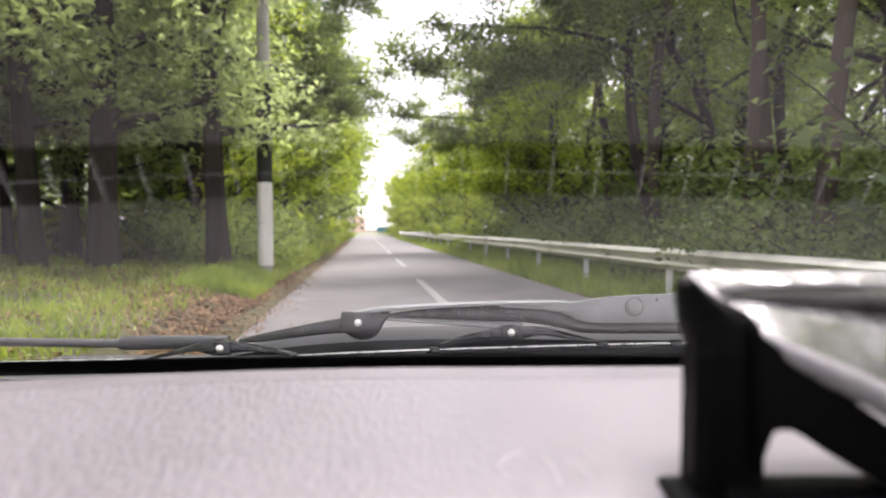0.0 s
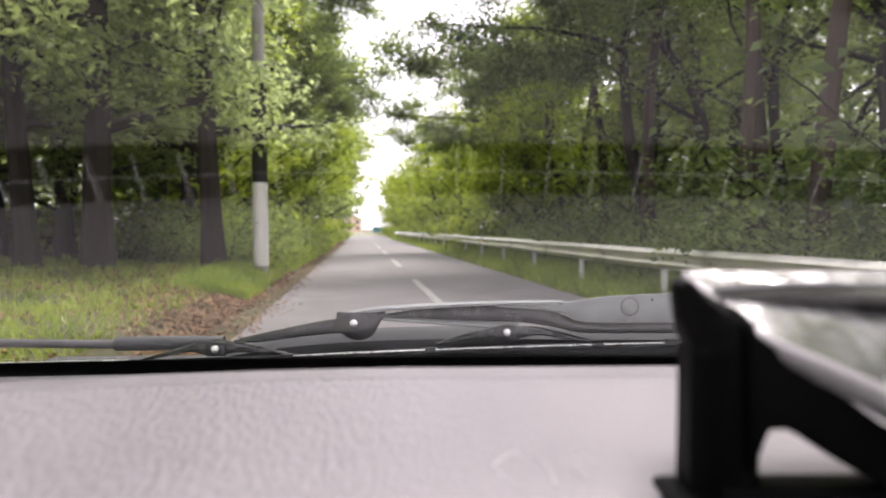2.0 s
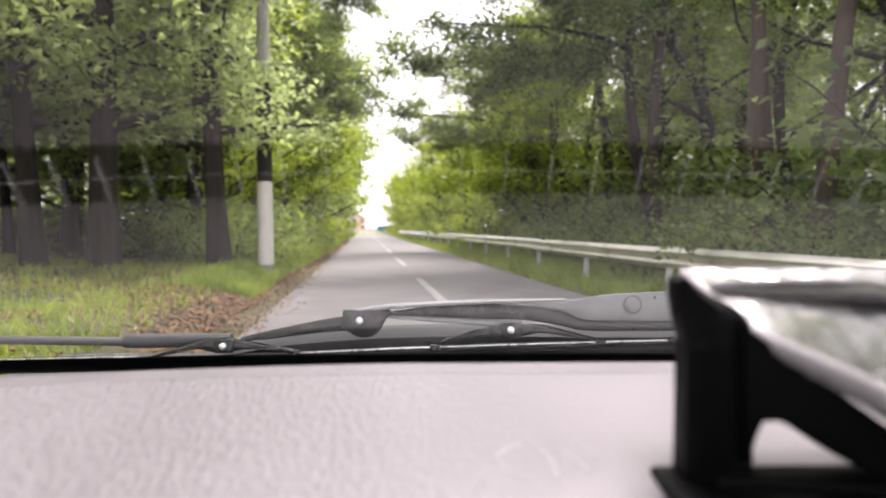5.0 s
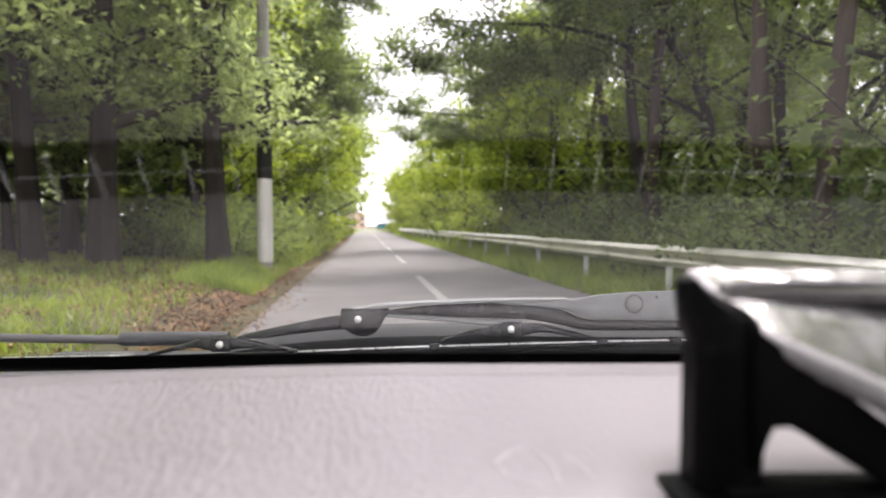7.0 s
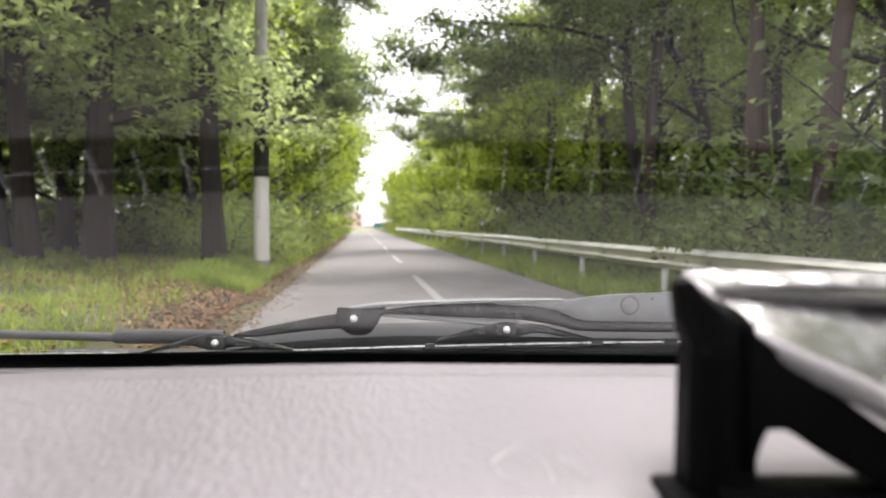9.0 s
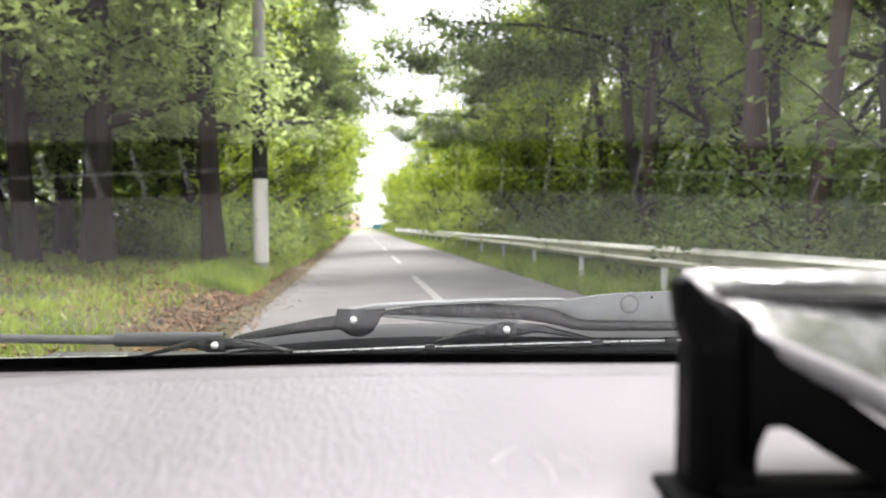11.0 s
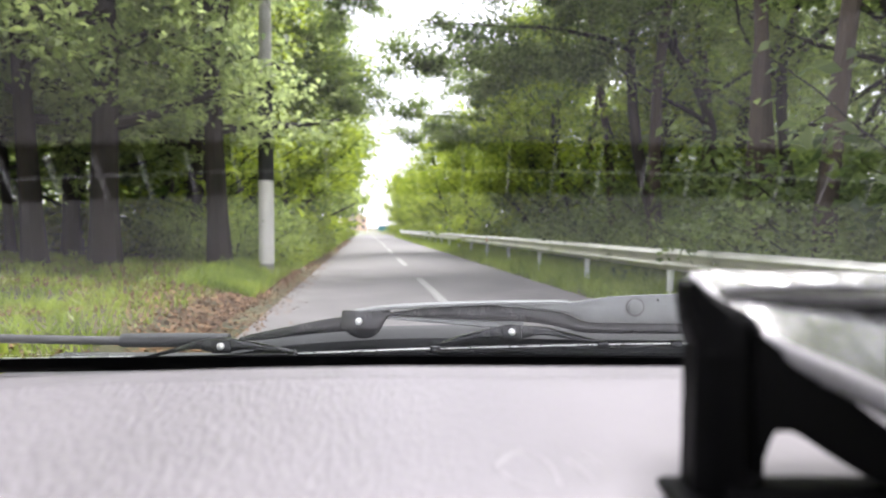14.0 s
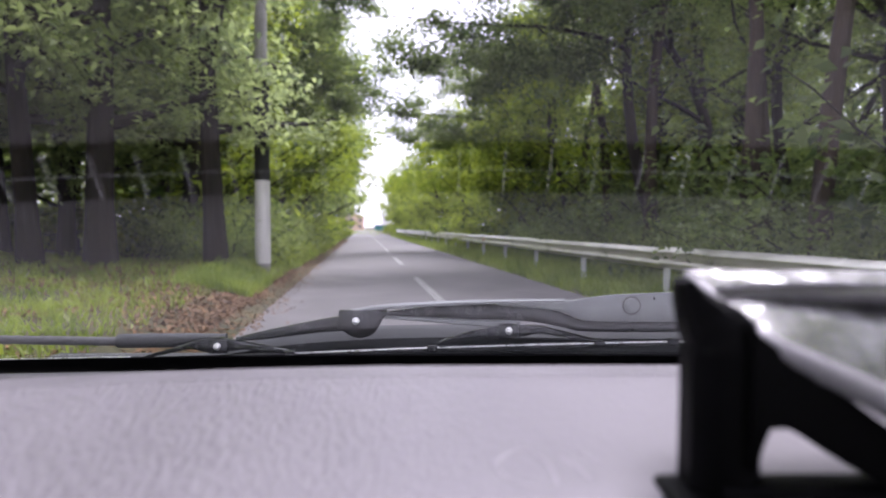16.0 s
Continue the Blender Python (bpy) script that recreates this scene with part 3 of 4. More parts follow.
# the driver's wiper, of which the tube end shows
wiper_two = part("wiper", tube([(-0.80, D + 0.02, H - 0.1865, 0.0070), (-0.505, D + 0.02, H - 0.1915, 0.0070)], 12), M["tube_grey"], car, "second folded wiper")
part("sleeve", tube([(-0.512, D + 0.02, H - 0.1905, 0.0105), (-0.507, D + 0.02, H - 0.1905, 0.0115), (-0.40, D + 0.02, H - 0.1895, 0.0115), (-0.34, D + 0.02, H - 0.188, 0.009)], 14),
     M["cowl"], wiper_two)
part("pane_edge", tube([tuple(on_glass(-0.70 + 0.02 * i, 0.0685, -0.002)) + (0.0007,) for i in range(15)], 6), M["steel"], pane, "thin bright glass edge")

# ---- phone holder on the dashboard ----
holder = tagged(new("phone_holder"), "black plastic phone holder standing on the grey dashboard", "phone holder")
holder.matrix_world = SEAT
part("base", box((0.1065, 0.205, H - 0.1415), (0.31, 0.312, H - 0.1262), 0.004, 3), M["black"], holder, "flat black foot")
part("post", sweep([(0.1345, 0.30, H - 0.128, 0.0165, 0.014), (0.1345, 0.30, H - 0.10, 0.0165, 0.013), (0.1345, 0.30, H - 0.07, 0.0165, 0.013),
                    (0.1343, 0.30, H - 0.057, 0.0165, 0.013), (0.1270, 0.302, H - 0.046, 0.0120, 0.012), (0.1212, 0.304, H - 0.037, 0.0068, 0.011),
                    (0.1178, 0.305, H - 0.0285, 0.0030, 0.009)], 5), M["black"], holder, "upright black post")


def brace():
    """A cut plate that runs down from the post, with a rounded opening below it."""
    bm = bmesh.new()
    outline = [(0.1405, -0.0470), (0.1471, -0.0530), (0.1582, -0.0614), (0.1802, -0.0764), (0.2139, -0.0997), (0.2139, -0.1277), (0.1867, -0.1121), (0.1699, -0.0984), (0.1595, -0.0930),
               (0.1502, -0.0935), (0.1473, -0.1002), (0.1471, -0.1157), (0.1419, -0.1157)]
    a = [bm.verts.new((x, 0.284, H + z)) for x, z in outline]
    b = [bm.verts.new((x, 0.300, H + z)) for x, z in outline]
    bm.faces.new(a)
    bm.faces.new(b)
    for k in range(len(a)):
        j = (k + 1) % len(a)
        bm.faces.new((a[k], a[j], b[j], b[k]))
    bmesh.ops.bevel(bm, geom=[e for e in bm.edges if abs(e.verts[0].co.y - e.verts[1].co.y) < 1e-6], offset=0.002, segments=2, affect="EDGES")
    return part("brace", bm, M["black"], holder, "slanting black brace")


brace()
part("foot_bar", sweep([(0.130, 0.292, H - 0.1275, 0.0055, 0.010), (0.19, 0.285, H - 0.1275, 0.0055, 0.010), (0.25, 0.275, H - 0.128, 0.0055, 0.010)], 4), M["black"], holder)


def holder_tray():
    """A curved glossy tray that dips towards the cabin on its outer side."""
    bm = bmesh.new()
    far_in, far_out = Vector((0.142, 0.362, -0.0285)), Vector((0.40, 0.362, -0.0295))
    near_in, near_out = Vector((0.146, 0.288, -0.060)), Vector((0.31, 0.262, -0.132))
    n = 10
    sheets = []
    for drop in (0.0, -0.006):
        g = []
        for j in range(n + 1):
            v = j / n
            row = []
            for i in range(n + 1):
                u = i / n
                p = (far_in * (1 - u) + far_out * u) * (1 - v) + (near_in * (1 - u) + near_out * u) * v
                p.z += 0.010 * math.sin(math.pi * u) * v * (1 - v) + 0.004 * math.sin(3 * math.pi * u) * v + drop + H
                row.append(bm.verts.new(p))
            g.append(row)
        sheets.append(g)
        for j in range(n):
            for i in range(n):
                bm.faces.new((g[j][i], g[j][i + 1], g[j + 1][i + 1], g[j + 1][i]))
    t, u = sheets
    for i in range(n):
        for j in (0, n):
            bm.faces.new((t[j][i], t[j][i + 1], u[j][i + 1], u[j][i]))
            bm.faces.new((t[i][j], t[i + 1][j], u[i + 1][j], u[i][j]))
    return part("tray", bm, M["gloss"], holder, "glossy dark tray")


holder_tray()
part("ridge", sweep([(0.150, 0.338, H - 0.0395, 0.0045, 0.004), (0.20, 0.336, H - 0.0385, 0.0060, 0.005), (0.27, 0.333, H - 0.0400, 0.0055, 0.005), (0.33, 0.330, H - 0.0425, 0.0060, 0.005), (0.40, 0.327, H - 0.0450, 0.0055, 0.005)], 4),
     M["gloss"], holder, "glossy rounded ridge")
# the rim's paleness is a painted reflection; the tray itself is dark
part("rim", tube([tuple(q) for q in smooth_path([(0.1415, 0.360, H - 0.0305, 0.0020), (0.1435, 0.325, H - 0.0415, 0.0030), (0.153, 0.290, H - 0.0565, 0.0040), (0.185, 0.283, H - 0.0730, 0.0062),
                                                 (0.225, 0.2755, H - 0.0935, 0.0074), (0.31, 0.262, H - 0.132, 0.0078)])], 14), M["rim"], holder, "smooth tray rim, pale with a painted reflection")

# ---- guardrail ----
RAIL_X, RAIL_TOP = 5.0, 0.86


def rail_section():
    """Four metres of W-shaped steel beam."""
    bm = bmesh.new()
    prof = [(0.0, 0.0), (-0.015, -0.012), (-0.075, -0.06), (-0.085, -0.085), (-0.075, -0.11), (-0.012, -0.15), (-0.005, -0.175), (-0.012, -0.20), (-0.075, -0.24),
            (-0.085, -0.265), (-0.075, -0.29), (-0.015, -0.338), (0.0, -0.35)]
    ring = prof + [(x + 0.006, z) for x, z in reversed(prof)]
    a = [bm.verts.new((x, -0.04, z)) for x, z in ring]
    b = [bm.verts.new((x, 4.02, z)) for x, z in ring]
    for k in range(len(ring)):
        j = (k + 1) % len(ring)
        bm.faces.new((a[k], a[j], b[j], b[k]))
    n = len(prof)
    for ringv in (a, b):
        for k in range(n - 1):
            bm.faces.new((ringv[k], ringv[k + 1], ringv[2 * n - 2 - k], ringv[2 * n - 1 - k]))
    me_ob = to_object("rail", bm, M["rail"])
    return me_ob


rail_set = tagged(new("guardrail"), "weathered pale steel guardrail on round posts beside the grass verge", "guardrail")
rail_set.location = (RAIL_X, -14, 0)
first = rail_section()
first.parent = rail_set
post_bm = tube([(0.06, 0, -0.2, 0.057), (0.06, 0, 0.80, 0.057), (0.06, 0, 0.82, 0.045)], 14)
first_post = part("post", post_bm, M["rail_post"], rail_set)
bolt_bm = bmesh.new()
add_tube(bolt_bm, [(-0.012, 0, -0.175, 0.016), (-0.024, 0, -0.175, 0.016), (-0.028, 0, -0.175, 0.009)], 8)
first_bolt = part("bolt", bolt_bm, M["steel"], rail_set)
for k in range(26):
    r = first if k == 0 else new("rail", first.data)
    p = first_post if k == 0 else new("post", first_post.data)
    b = first_bolt if k == 0 else new("bolt", first_bolt.data)
    for ob in (r, p, b):
        ob.parent = rail_set
    r.location = (0.002 * (k % 2), 4 * k, RAIL_TOP + 0.01 * math.sin(k * 1.7))
    p.location = (0, 4 * k, 0)
    b.location = (0, 4 * k, RAIL_TOP)


def delineator(y):
    ob = tagged(new("delineator_post"), "white roadside marker post with an orange reflector", "marker post", "marker posts")
    ob.location = (4.75, y, 0)
    part("pole", tube([(0, 0, -0.15, 0.03), (0, 0, 0.85, 0.03), (0, 0, 0.88, 0.02)], 12), M["rail_post"], ob)
    part("reflector", tube([(0, -0.02, 0.72, 0.04), (0, -0.036, 0.72, 0.04), (0, -0.04, 0.72, 0.03)], 14), M["orange"], ob, "orange reflector")
    return ob


delineator(24.5)
delineator(64.5)


# ---- leaves and trees ----
def leaf_mesh(name, centres, sizes, rng, mat, flat=0.5, ratio=0.5):
    """Folded pointed leaves, each at its place with its own turn; flat draws them towards lying level."""
    n = len(centres)
    d = rng.normal(size=(n, 3))
    d[:, 2] = d[:, 2] * (1 - flat) - 0.25
    d /= np.linalg.norm(d, axis=1)[:, None]
    up = rng.normal(size=(n, 3)) * (1 - flat) + np.array([0, 0, 1.0])
    side = np.cross(d, up)
    side /= np.linalg.norm(side, axis=1)[:, None] + 1e-9
    nor = np.cross(side, d)
    s = sizes[:, None]
    v = np.empty((n, 4, 3))
    v[:, 0] = centres
    v[:, 1] = centres + d * s * 0.45 + side * s * ratio * 0.5 + nor * s * 0.10
    v[:, 2] = centres + d * s - nor * s * 0.12
    v[:, 3] = centres + d * s * 0.45 - side * s * ratio * 0.5 + nor * s * 0.10
    idx = np.arange(n)[:, None] * 4
    faces = np.concatenate([idx + [0, 1, 2], idx + [0, 2, 3]], 1).reshape(-1, 3)
    me = bpy.data.meshes.new(name)
    me.vertices.add(n * 4)
    me.vertices.foreach_set("co", v.ravel())
    me.loops.add(len(faces) * 3)
    me.loops.foreach_set("vertex_index", faces.ravel().astype(np.int32))
    me.polygons.add(len(faces))
    me.polygons.foreach_set("loop_start", np.arange(len(faces), dtype=np.int32) * 3)
    me.update(calc_edges=True)
    me.materials.append(mat)
    return new(name, me)


def limb(rng, start, way, length, bend, steps=6, waver=0.10):
    """A wavering path that turns slowly upwards or as bend says."""
    p, w = np.array(start, float), np.array(way, float)
    out = [p.copy()]
    for _ in range(steps):
        w = w + bend / steps + rng.normal(size=3) * waver
        w /= np.linalg.norm(w)
        p = p + w * length / steps
        out.append(p.copy())
    return out


def tree(name, seed, height, base, spread, leaves, leaf, mat, lean=(0, 0), girth=0.16, limbs=11, clump=0.75, label="", droop=0.0, boughs=(), fine=True, bark="bark", waver=0.10):
    """A tapered trunk with limbs and twigs, and a crown of leaf clumps round the twigs."""
    rng = np.random.default_rng(seed)
    ob = tagged(new(name), label, "tree")
    bm = bmesh.new()
    trunk = limb(rng, (0, 0, -0.25), (lean[0], lean[1], 1.0), height, np.array([-lean[0] * 0.3, -lean[1] * 0.3, 0.25]), 10, waver)
    add_tube(bm, [(*p, girth * (1.25 if i == 0 else 1) * (1 - 0.085 * i)) for i, p in enumerate(trunk)], 9)
    tips, weight = [], []
    for k in range(limbs + len(boughs)):
        f = base + (0.97 - base) * (k + 0.5) / limbs if k < limbs else boughs[k - limbs][0]
        i = min(int(f * 10), 9)
        start = trunk[i] + (trunk[i + 1] - trunk[i]) * (f * 10 - i)
        ang = k * 2.4 + rng.uniform(-0.4, 0.4)
        out = spread * (1.1 - 0.5 * max(f - base, 0) / (1 - base)) * rng.uniform(0.75, 1.15)
        way = np.array([math.cos(ang), math.sin(ang), 0.35 + 0.5 * f])
        if k >= limbs:
            ang, out = radians(boughs[k - limbs][1]), boughs[k - limbs][2]
            way = np.array([math.cos(ang), math.sin(ang), 0.7])
            droop = 0.75
        path = limb(rng, start, way / np.linalg.norm(way), out, np.array([0, 0, 0.3 - droop]), 6 if k < limbs else 9)
        r0 = girth * (1 - 0.8 * f) * 0.6
        add_tube(bm, [(*p, max(r0 * (1 - 0.13 * j), 0.012)) for j, p in enumerate(path)], 6)
        for j in (2, 3, 4, 5, 6):
            tips.append(path[j])
            weight.append(1 if k < limbs else 30)
            for _ in range(2 if k < limbs else 5):
                w = rng.normal(size=3)
                w[2] = abs(w[2]) * 0.5 - droop
                w /= np.linalg.norm(w)
                twig = limb(rng, path[j], w, min(out, 5.0) * rng.uniform(0.22, 0.42), np.array([0, 0, -0.1 - droop]), 3)
                if fine:
                    add_tube(bm, [(*p, 0.014 - 0.003 * q) for q, p in enumerate(twig)], 3)
                tips += [twig[2], twig[3]]
                weight += [1 if k < limbs else 30] * 2
    part("trunk", bm, M[bark], ob, "brown trunk with bare limbs")
    tips = np.array(tips)
    share = (rng.uniform(0, 1, len(tips)) ** 2 + 0.02) * np.array(weight)
    pick = rng.choice(len(tips), leaves, p=share / share.sum())
    pad = rng.uniform(0.6, 1.25, len(tips))[pick][:, None]
    c = tips[pick] + rng.normal(size=(leaves, 3)) * np.array([clump, clump, clump * 0.42]) * 0.40 * pad
    c = c[c[:, 2] > 0.05]
    crown = leaf_mesh("crown", c, rng.uniform(0.7, 1.3, len(c)) * leaf, rng, mat, flat=0.62)
    crown.parent = ob
    return ob


def shrub(name, seed, height, width, leaves, leaf, mat, label="", fine=True):
    """Many stems from the ground with leaves from top to bottom, in uneven lobes."""
    rng = np.random.default_rng(seed)
    ob = tagged(new(name), label, "shrub")
    bm = bmesh.new()
    tips = []
    for k in range(9):
        ang = rng.uniform(0, 6.28)
        way = np.array([math.cos(ang) * 0.55, math.sin(ang) * 0.55, 1.0])
        path = limb(rng, (math.cos(ang) * width * 0.3 * rng.uniform(0, 1), math.sin(ang) * width * 0.3 * rng.uniform(0, 1), -0.2), way, height * rng.uniform(0.55, 1.05),
                    np.array([math.cos(ang) * 0.7, math.sin(ang) * 0.7, -0.3]), 7)
        add_tube(bm, [(*p, 0.022 - 0.0025 * j) for j, p in enumerate(path)], 4)
        tips += path[1:]
        for j in (2, 3, 4, 5, 6):
            w = rng.normal(size=3)
            w /= np.linalg.norm(w)
            tw = limb(rng, path[j], w, width * 0.35, np.array([0, 0, -0.2]), 3)
            if fine:
                add_tube(bm, [(*p, 0.008 - 0.002 * q) for q, p in enumerate(tw[::3])], 3)
            tips += tw[1:]
    part("stems", bm, M["bark"], ob, "thin brown stems")
    tips = np.array(tips)
    pick = rng.integers(0, len(tips), leaves)
    c = tips[pick] + rng.normal(size=(leaves, 3)) * 0.16 * rng.uniform(0.5, 1.5, len(tips))[pick][:, None]
    c = c[c[:, 2] > 0.0]
    crown = leaf_mesh("foliage", c, rng.uniform(0.6, 1.35, len(c)) * leaf, rng, mat, ratio=0.6)
    crown.parent = ob
    return ob


BRIGHT = "leafy roadside tree with bright yellow-green foliage down to the ground"
DARK = "tall dark broadleaf tree with a bare brown trunk and high crown"
CEDAR = "tall cedar with a straight dark trunk and drooping grey-green sprays"
MID = "dense green broadleaf tree at the forest edge"
proto = {
    "l1": tree("tree", 11, 11.5, 0.10, 3.9, 12500, 0.147, M["leaf_bright"], (0.05, 0), 0.13, 14, 0.95, BRIGHT),
    "l2": tree("tree", 12, 13.0, 0.12, 4.2, 12500, 0.147, M["leaf_mid"], (0.08, 0.02), 0.16, 15, 1.0, MID),
    "r1": tree("tree", 13, 12.5, 0.32, 5.2, 9500, 0.165, M["leaf_mid"], (-0.20, 0.05), 0.21, 13, 1.0, DARK),
    "r2": tree("tree", 14, 13.5, 0.22, 4.4, 7600, 0.172, M["leaf_mid"], (0.05, 0.06), 0.19, 13, 1.0, DARK),
    "r3": tree("tree", 15, 8.6, 0.08, 3.3, 7600, 0.233, M["leaf_bright"], (-0.04, 0), 0.17, 16, 1.1, BRIGHT),
    "over": tree("tree", 19, 12.0, 0.56, 3.6, 22000, 0.158, M["leaf_dark"], (-0.12, 0.05), 0.22, 12, 0.9, "dark tree that leans over the guardrail and the road",
                 boughs=((0.52, 178, 8.0), (0.58, 205, 7.0), (0.62, 160, 7.5))),
    "c1": tree("tree", 51, 15.0, 0.19, 3.3, 13500, 0.185, M["leaf_cedar"], (0.02, 0), 0.30, 24, 0.85, CEDAR, 0.55, waver=0.03),
    "c2": tree("tree", 52, 14.0, 0.21, 2.9, 8800, 0.205, M["leaf_cedar"], (-0.02, 0.02), 0.24, 22, 0.8, CEDAR, 0.5, waver=0.03),
    "p1": tree("tree", 61, 17.0, 0.46, 2.6, 6000, 0.16, M["leaf_dark"], (0.01, 0.01), 0.19, 13, 0.9, "tall straight pine with a bare red-brown trunk", 0.25, bark="pine_bark", waver=0.03),
    "fard": tree("tree", 18, 13.0, 0.06, 4.6, 2800, 0.44, M["leaf_dark"], (0, 0), 0.22, 16, 1.3, "dark dense tree deep in the wood", fine=False),
    "far": tree("tree", 16, 12.5, 0.10, 4.4, 2500, 0.455, M["leaf_mid"], (0, 0), 0.2, 14, 1.2, MID, fine=False),
    "farb": tree("tree", 17, 13.5, 0.10, 4.6, 3600, 0.375, M["leaf_bright"], (0, 0), 0.2, 15, 1.2, BRIGHT, fine=False),
    "s1": shrub("shrub", 21, 2.3, 1.9, 4400, 0.092, M["leaf_mid"], "tangled roadside shrub with fresh green leaves"),
    "s2": shrub("shrub", 22, 1.7, 2.0, 4600, 0.082, M["leaf_mid"], "low leafy roadside shrub of mixed green"),
    "s3": shrub("shrub", 23, 3.0, 2.1, 2100, 0.138, M["leaf_dark"], "dark understorey shrub below the trees", fine=False),
    "sf": shrub("shrub", 25, 2.4, 2.2, 850, 0.265, M["leaf_bright"], "roadside shrub with fresh green leaves", fine=False),
    "s4": shrub("shrub", 24, 0.9, 1.6, 3300, 0.07, M["leaf_bright"], "low creeper-covered hummock of bright leaves"),
}
used = set()
place_rng = random.Random(5)


def plant(kind, x, y, turn=None, size=1.0, group=""):
    """Sets the first of a kind where it is wanted, and copies of it after that."""
    turn = place_rng.uniform(0, 360) if turn is None else turn
    m = pose(x, y, ground_height(x, y), 0, 0, turn) @ Matrix.Diagonal((size, size, size * place_rng.uniform(0.92, 1.08), 1))
    if kind in used:
        ob = copy_thing(proto[kind], m)
    else:
        used.add(kind)
        ob = proto[kind]
        ob.matrix_basis = m
    return tagged(ob, group=group)


# copies must follow the unscaled first plant, so the firsts go in plainly at size one
def edge_row(kinds, x0, x1, y0, y1, step, s0, s1, group):
    y = y0
    while y < y1:
        plant(place_rng.choice(kinds), place_rng.uniform(x0, x1), y + place_rng.uniform(-0.3, 0.3) * step, None, place_rng.uniform(s0, s1), group)
        y += step


for k, (x, y) in {"c1": (-5.2, 13.5), "c2": (-3.05, 13.9), "l1": (-4.9, 20.0), "l2": (-5.4, 25.0), "over": (8.0, 16.0), "p1": (7.7, 16.2), "fard": (21, 14), "r1": (9.4, 8.5), "r2": (11.5, 12.0), "r3": (8.4, 28.0), "far": (-14, 22), "farb": (-12.0, 50.0),
                  "s1": (-3.5, 17.2), "sf": (-3.6, 31.0), "s2": (-3.2, 19.4), "s3": (8.2, 9.0), "s4": (-2.5, 17.0)}.items():
    used.add(k)
    proto[k].matrix_basis = pose(x, y, ground_height(x, y))
# cedars with bare lower trunks on the side of the car's lane
for kind, x, y, turn, size in (("c2", -6.7, 13.9, 40, 1.0), ("c1", -5.9, 7.4, 150, 1.0), ("c2", -4.6, 17.6, 200, 0.95), ("c1", -8.4, 11.2, 80, 1.05), ("c2", -7.6, 17.5, 300, 1.0),
                               ("c1", -9.9, 15.6, 10, 1.1), ("c2", -6.0, 20.5, 120, 0.9), ("c1", -11.8, 19.5, 220, 1.0), ("c2", -9.0, 21.0, 60, 1.1), ("c1", -12.6, 12.0, 330, 1.0),
                               ("c2", -15.0, 16.0, 100, 1.1), ("c1", -7.5, 1.5, 30, 1.0), ("c2", -14.5, 23.0, 270, 1.2), ("c2", -11.0, 7.0, 190, 1.0)):
    plant(kind, x, y, turn, size, "cedars beside the road")
edge_row(["l1", "l2", "l1"], -4.8, -3.7, 22, 36, 4.4, 0.9, 1.15, "trees at the forest edge")
edge_row(["farb", "far"], -4.5, -3.5, 37, 84, 4.6, 0.85, 1.05, "trees at the forest edge")
edge_row(["far"], -13, -9.5, 25, 80, 6.0, 0.9, 1.15, "trees deeper in the wood")
edge_row(["far", "fard"], -26, -18, 8, 80, 5.0, 0.9, 1.2, "trees deeper in the wood")
edge_row(["fard"], -36, -28, 10, 60, 5.0, 0.9, 1.2, "trees deeper in the wood")
edge_row(["s3"], -24, -17, 12, 34, 1.8, 1.2, 1.8, "understorey shrubs")
edge_row(["sf"], -32, -22, 16, 56, 1.6, 1.6, 2.4, "understorey shrubs")
for x, y, turn, size in ((-7.1, 24.0, 15, 0.7), (-9.6, 18.6, 95, 0.62), (-12.9, 15.6, 160, 0.66), (-6.3, 16.4, 250, 0.6), (-13.8, 20.5, 40, 0.7), (-16.5, 19.0, 310, 0.7)):
    plant("c2", x, y, turn, size, "cedars beside the road")
edge_row(["s1", "s2", "s1"], -3.9, -2.9, 16.5, 30, 1.7, 0.8, 1.25, "roadside shrubs")
edge_row(["s1", "sf"], -5.4, -4.2, 18, 30, 2.2, 1.1, 1.5, "roadside shrubs")
edge_row(["sf"], -4.2, -3.0, 30, 84, 2.4, 0.8, 1.2, "roadside shrubs")
edge_row(["s4", "s4", "s2"], -2.7, -2.2, 15.8, 28, 1.5, 0.5, 0.9, "roadside shrubs")
edge_row(["sf"], -2.6, -2.2, 28, 110, 2.4, 0.35, 0.55, "roadside shrubs")
edge_row(["sf"], -12.5, -6.5, 19, 30, 1.3, 0.7, 1.1, "understorey shrubs")
edge_row(["s3"], -17.0, -9.5, 13.0, 27, 1.4, 0.5, 1.1, "understorey shrubs")
edge_row(["s4"], -9.0, -4.6, 9.0, 15.0, 1.6, 0.3, 0.5, "understorey shrubs")
# behind the guardrail
for x, y, turn, s in ((12.0, 20.0, 20, 0.95),):
    plant("r1", x, y, turn, s, "tall dark trees")
for x, y, turn, size in ((7.5, 9.6, 60, 1.0), (7.9, 12.2, 140, 1.05), (8.2, 20.2, 230, 0.95), (8.9, 24.8, 20, 0.9), (9.3, 13.6, 300, 1.1), (10.2, 18.0, 170, 1.0), (11.2, 11.6, 90, 1.05)):
    plant("p1", x, y, turn, size, "pines behind the guardrail")
plant("over", 8.3, 31.0, 8, 0.95, "tall dark trees")
plant("over", -5.6, 27.5, 176, 1.12, "tall dark trees")
edge_row(["r2"], 9.5, 13, 2.0, 24, 3.0, 0.9, 1.15, "tall dark trees")
edge_row(["fard", "fard", "r2"], 14, 17, 2, 42, 4.2, 0.6, 0.85, "trees deeper in the wood")
edge_row(["fard"], 20, 26, -4, 48, 3.6, 0.7, 1.0, "trees deeper in the wood")
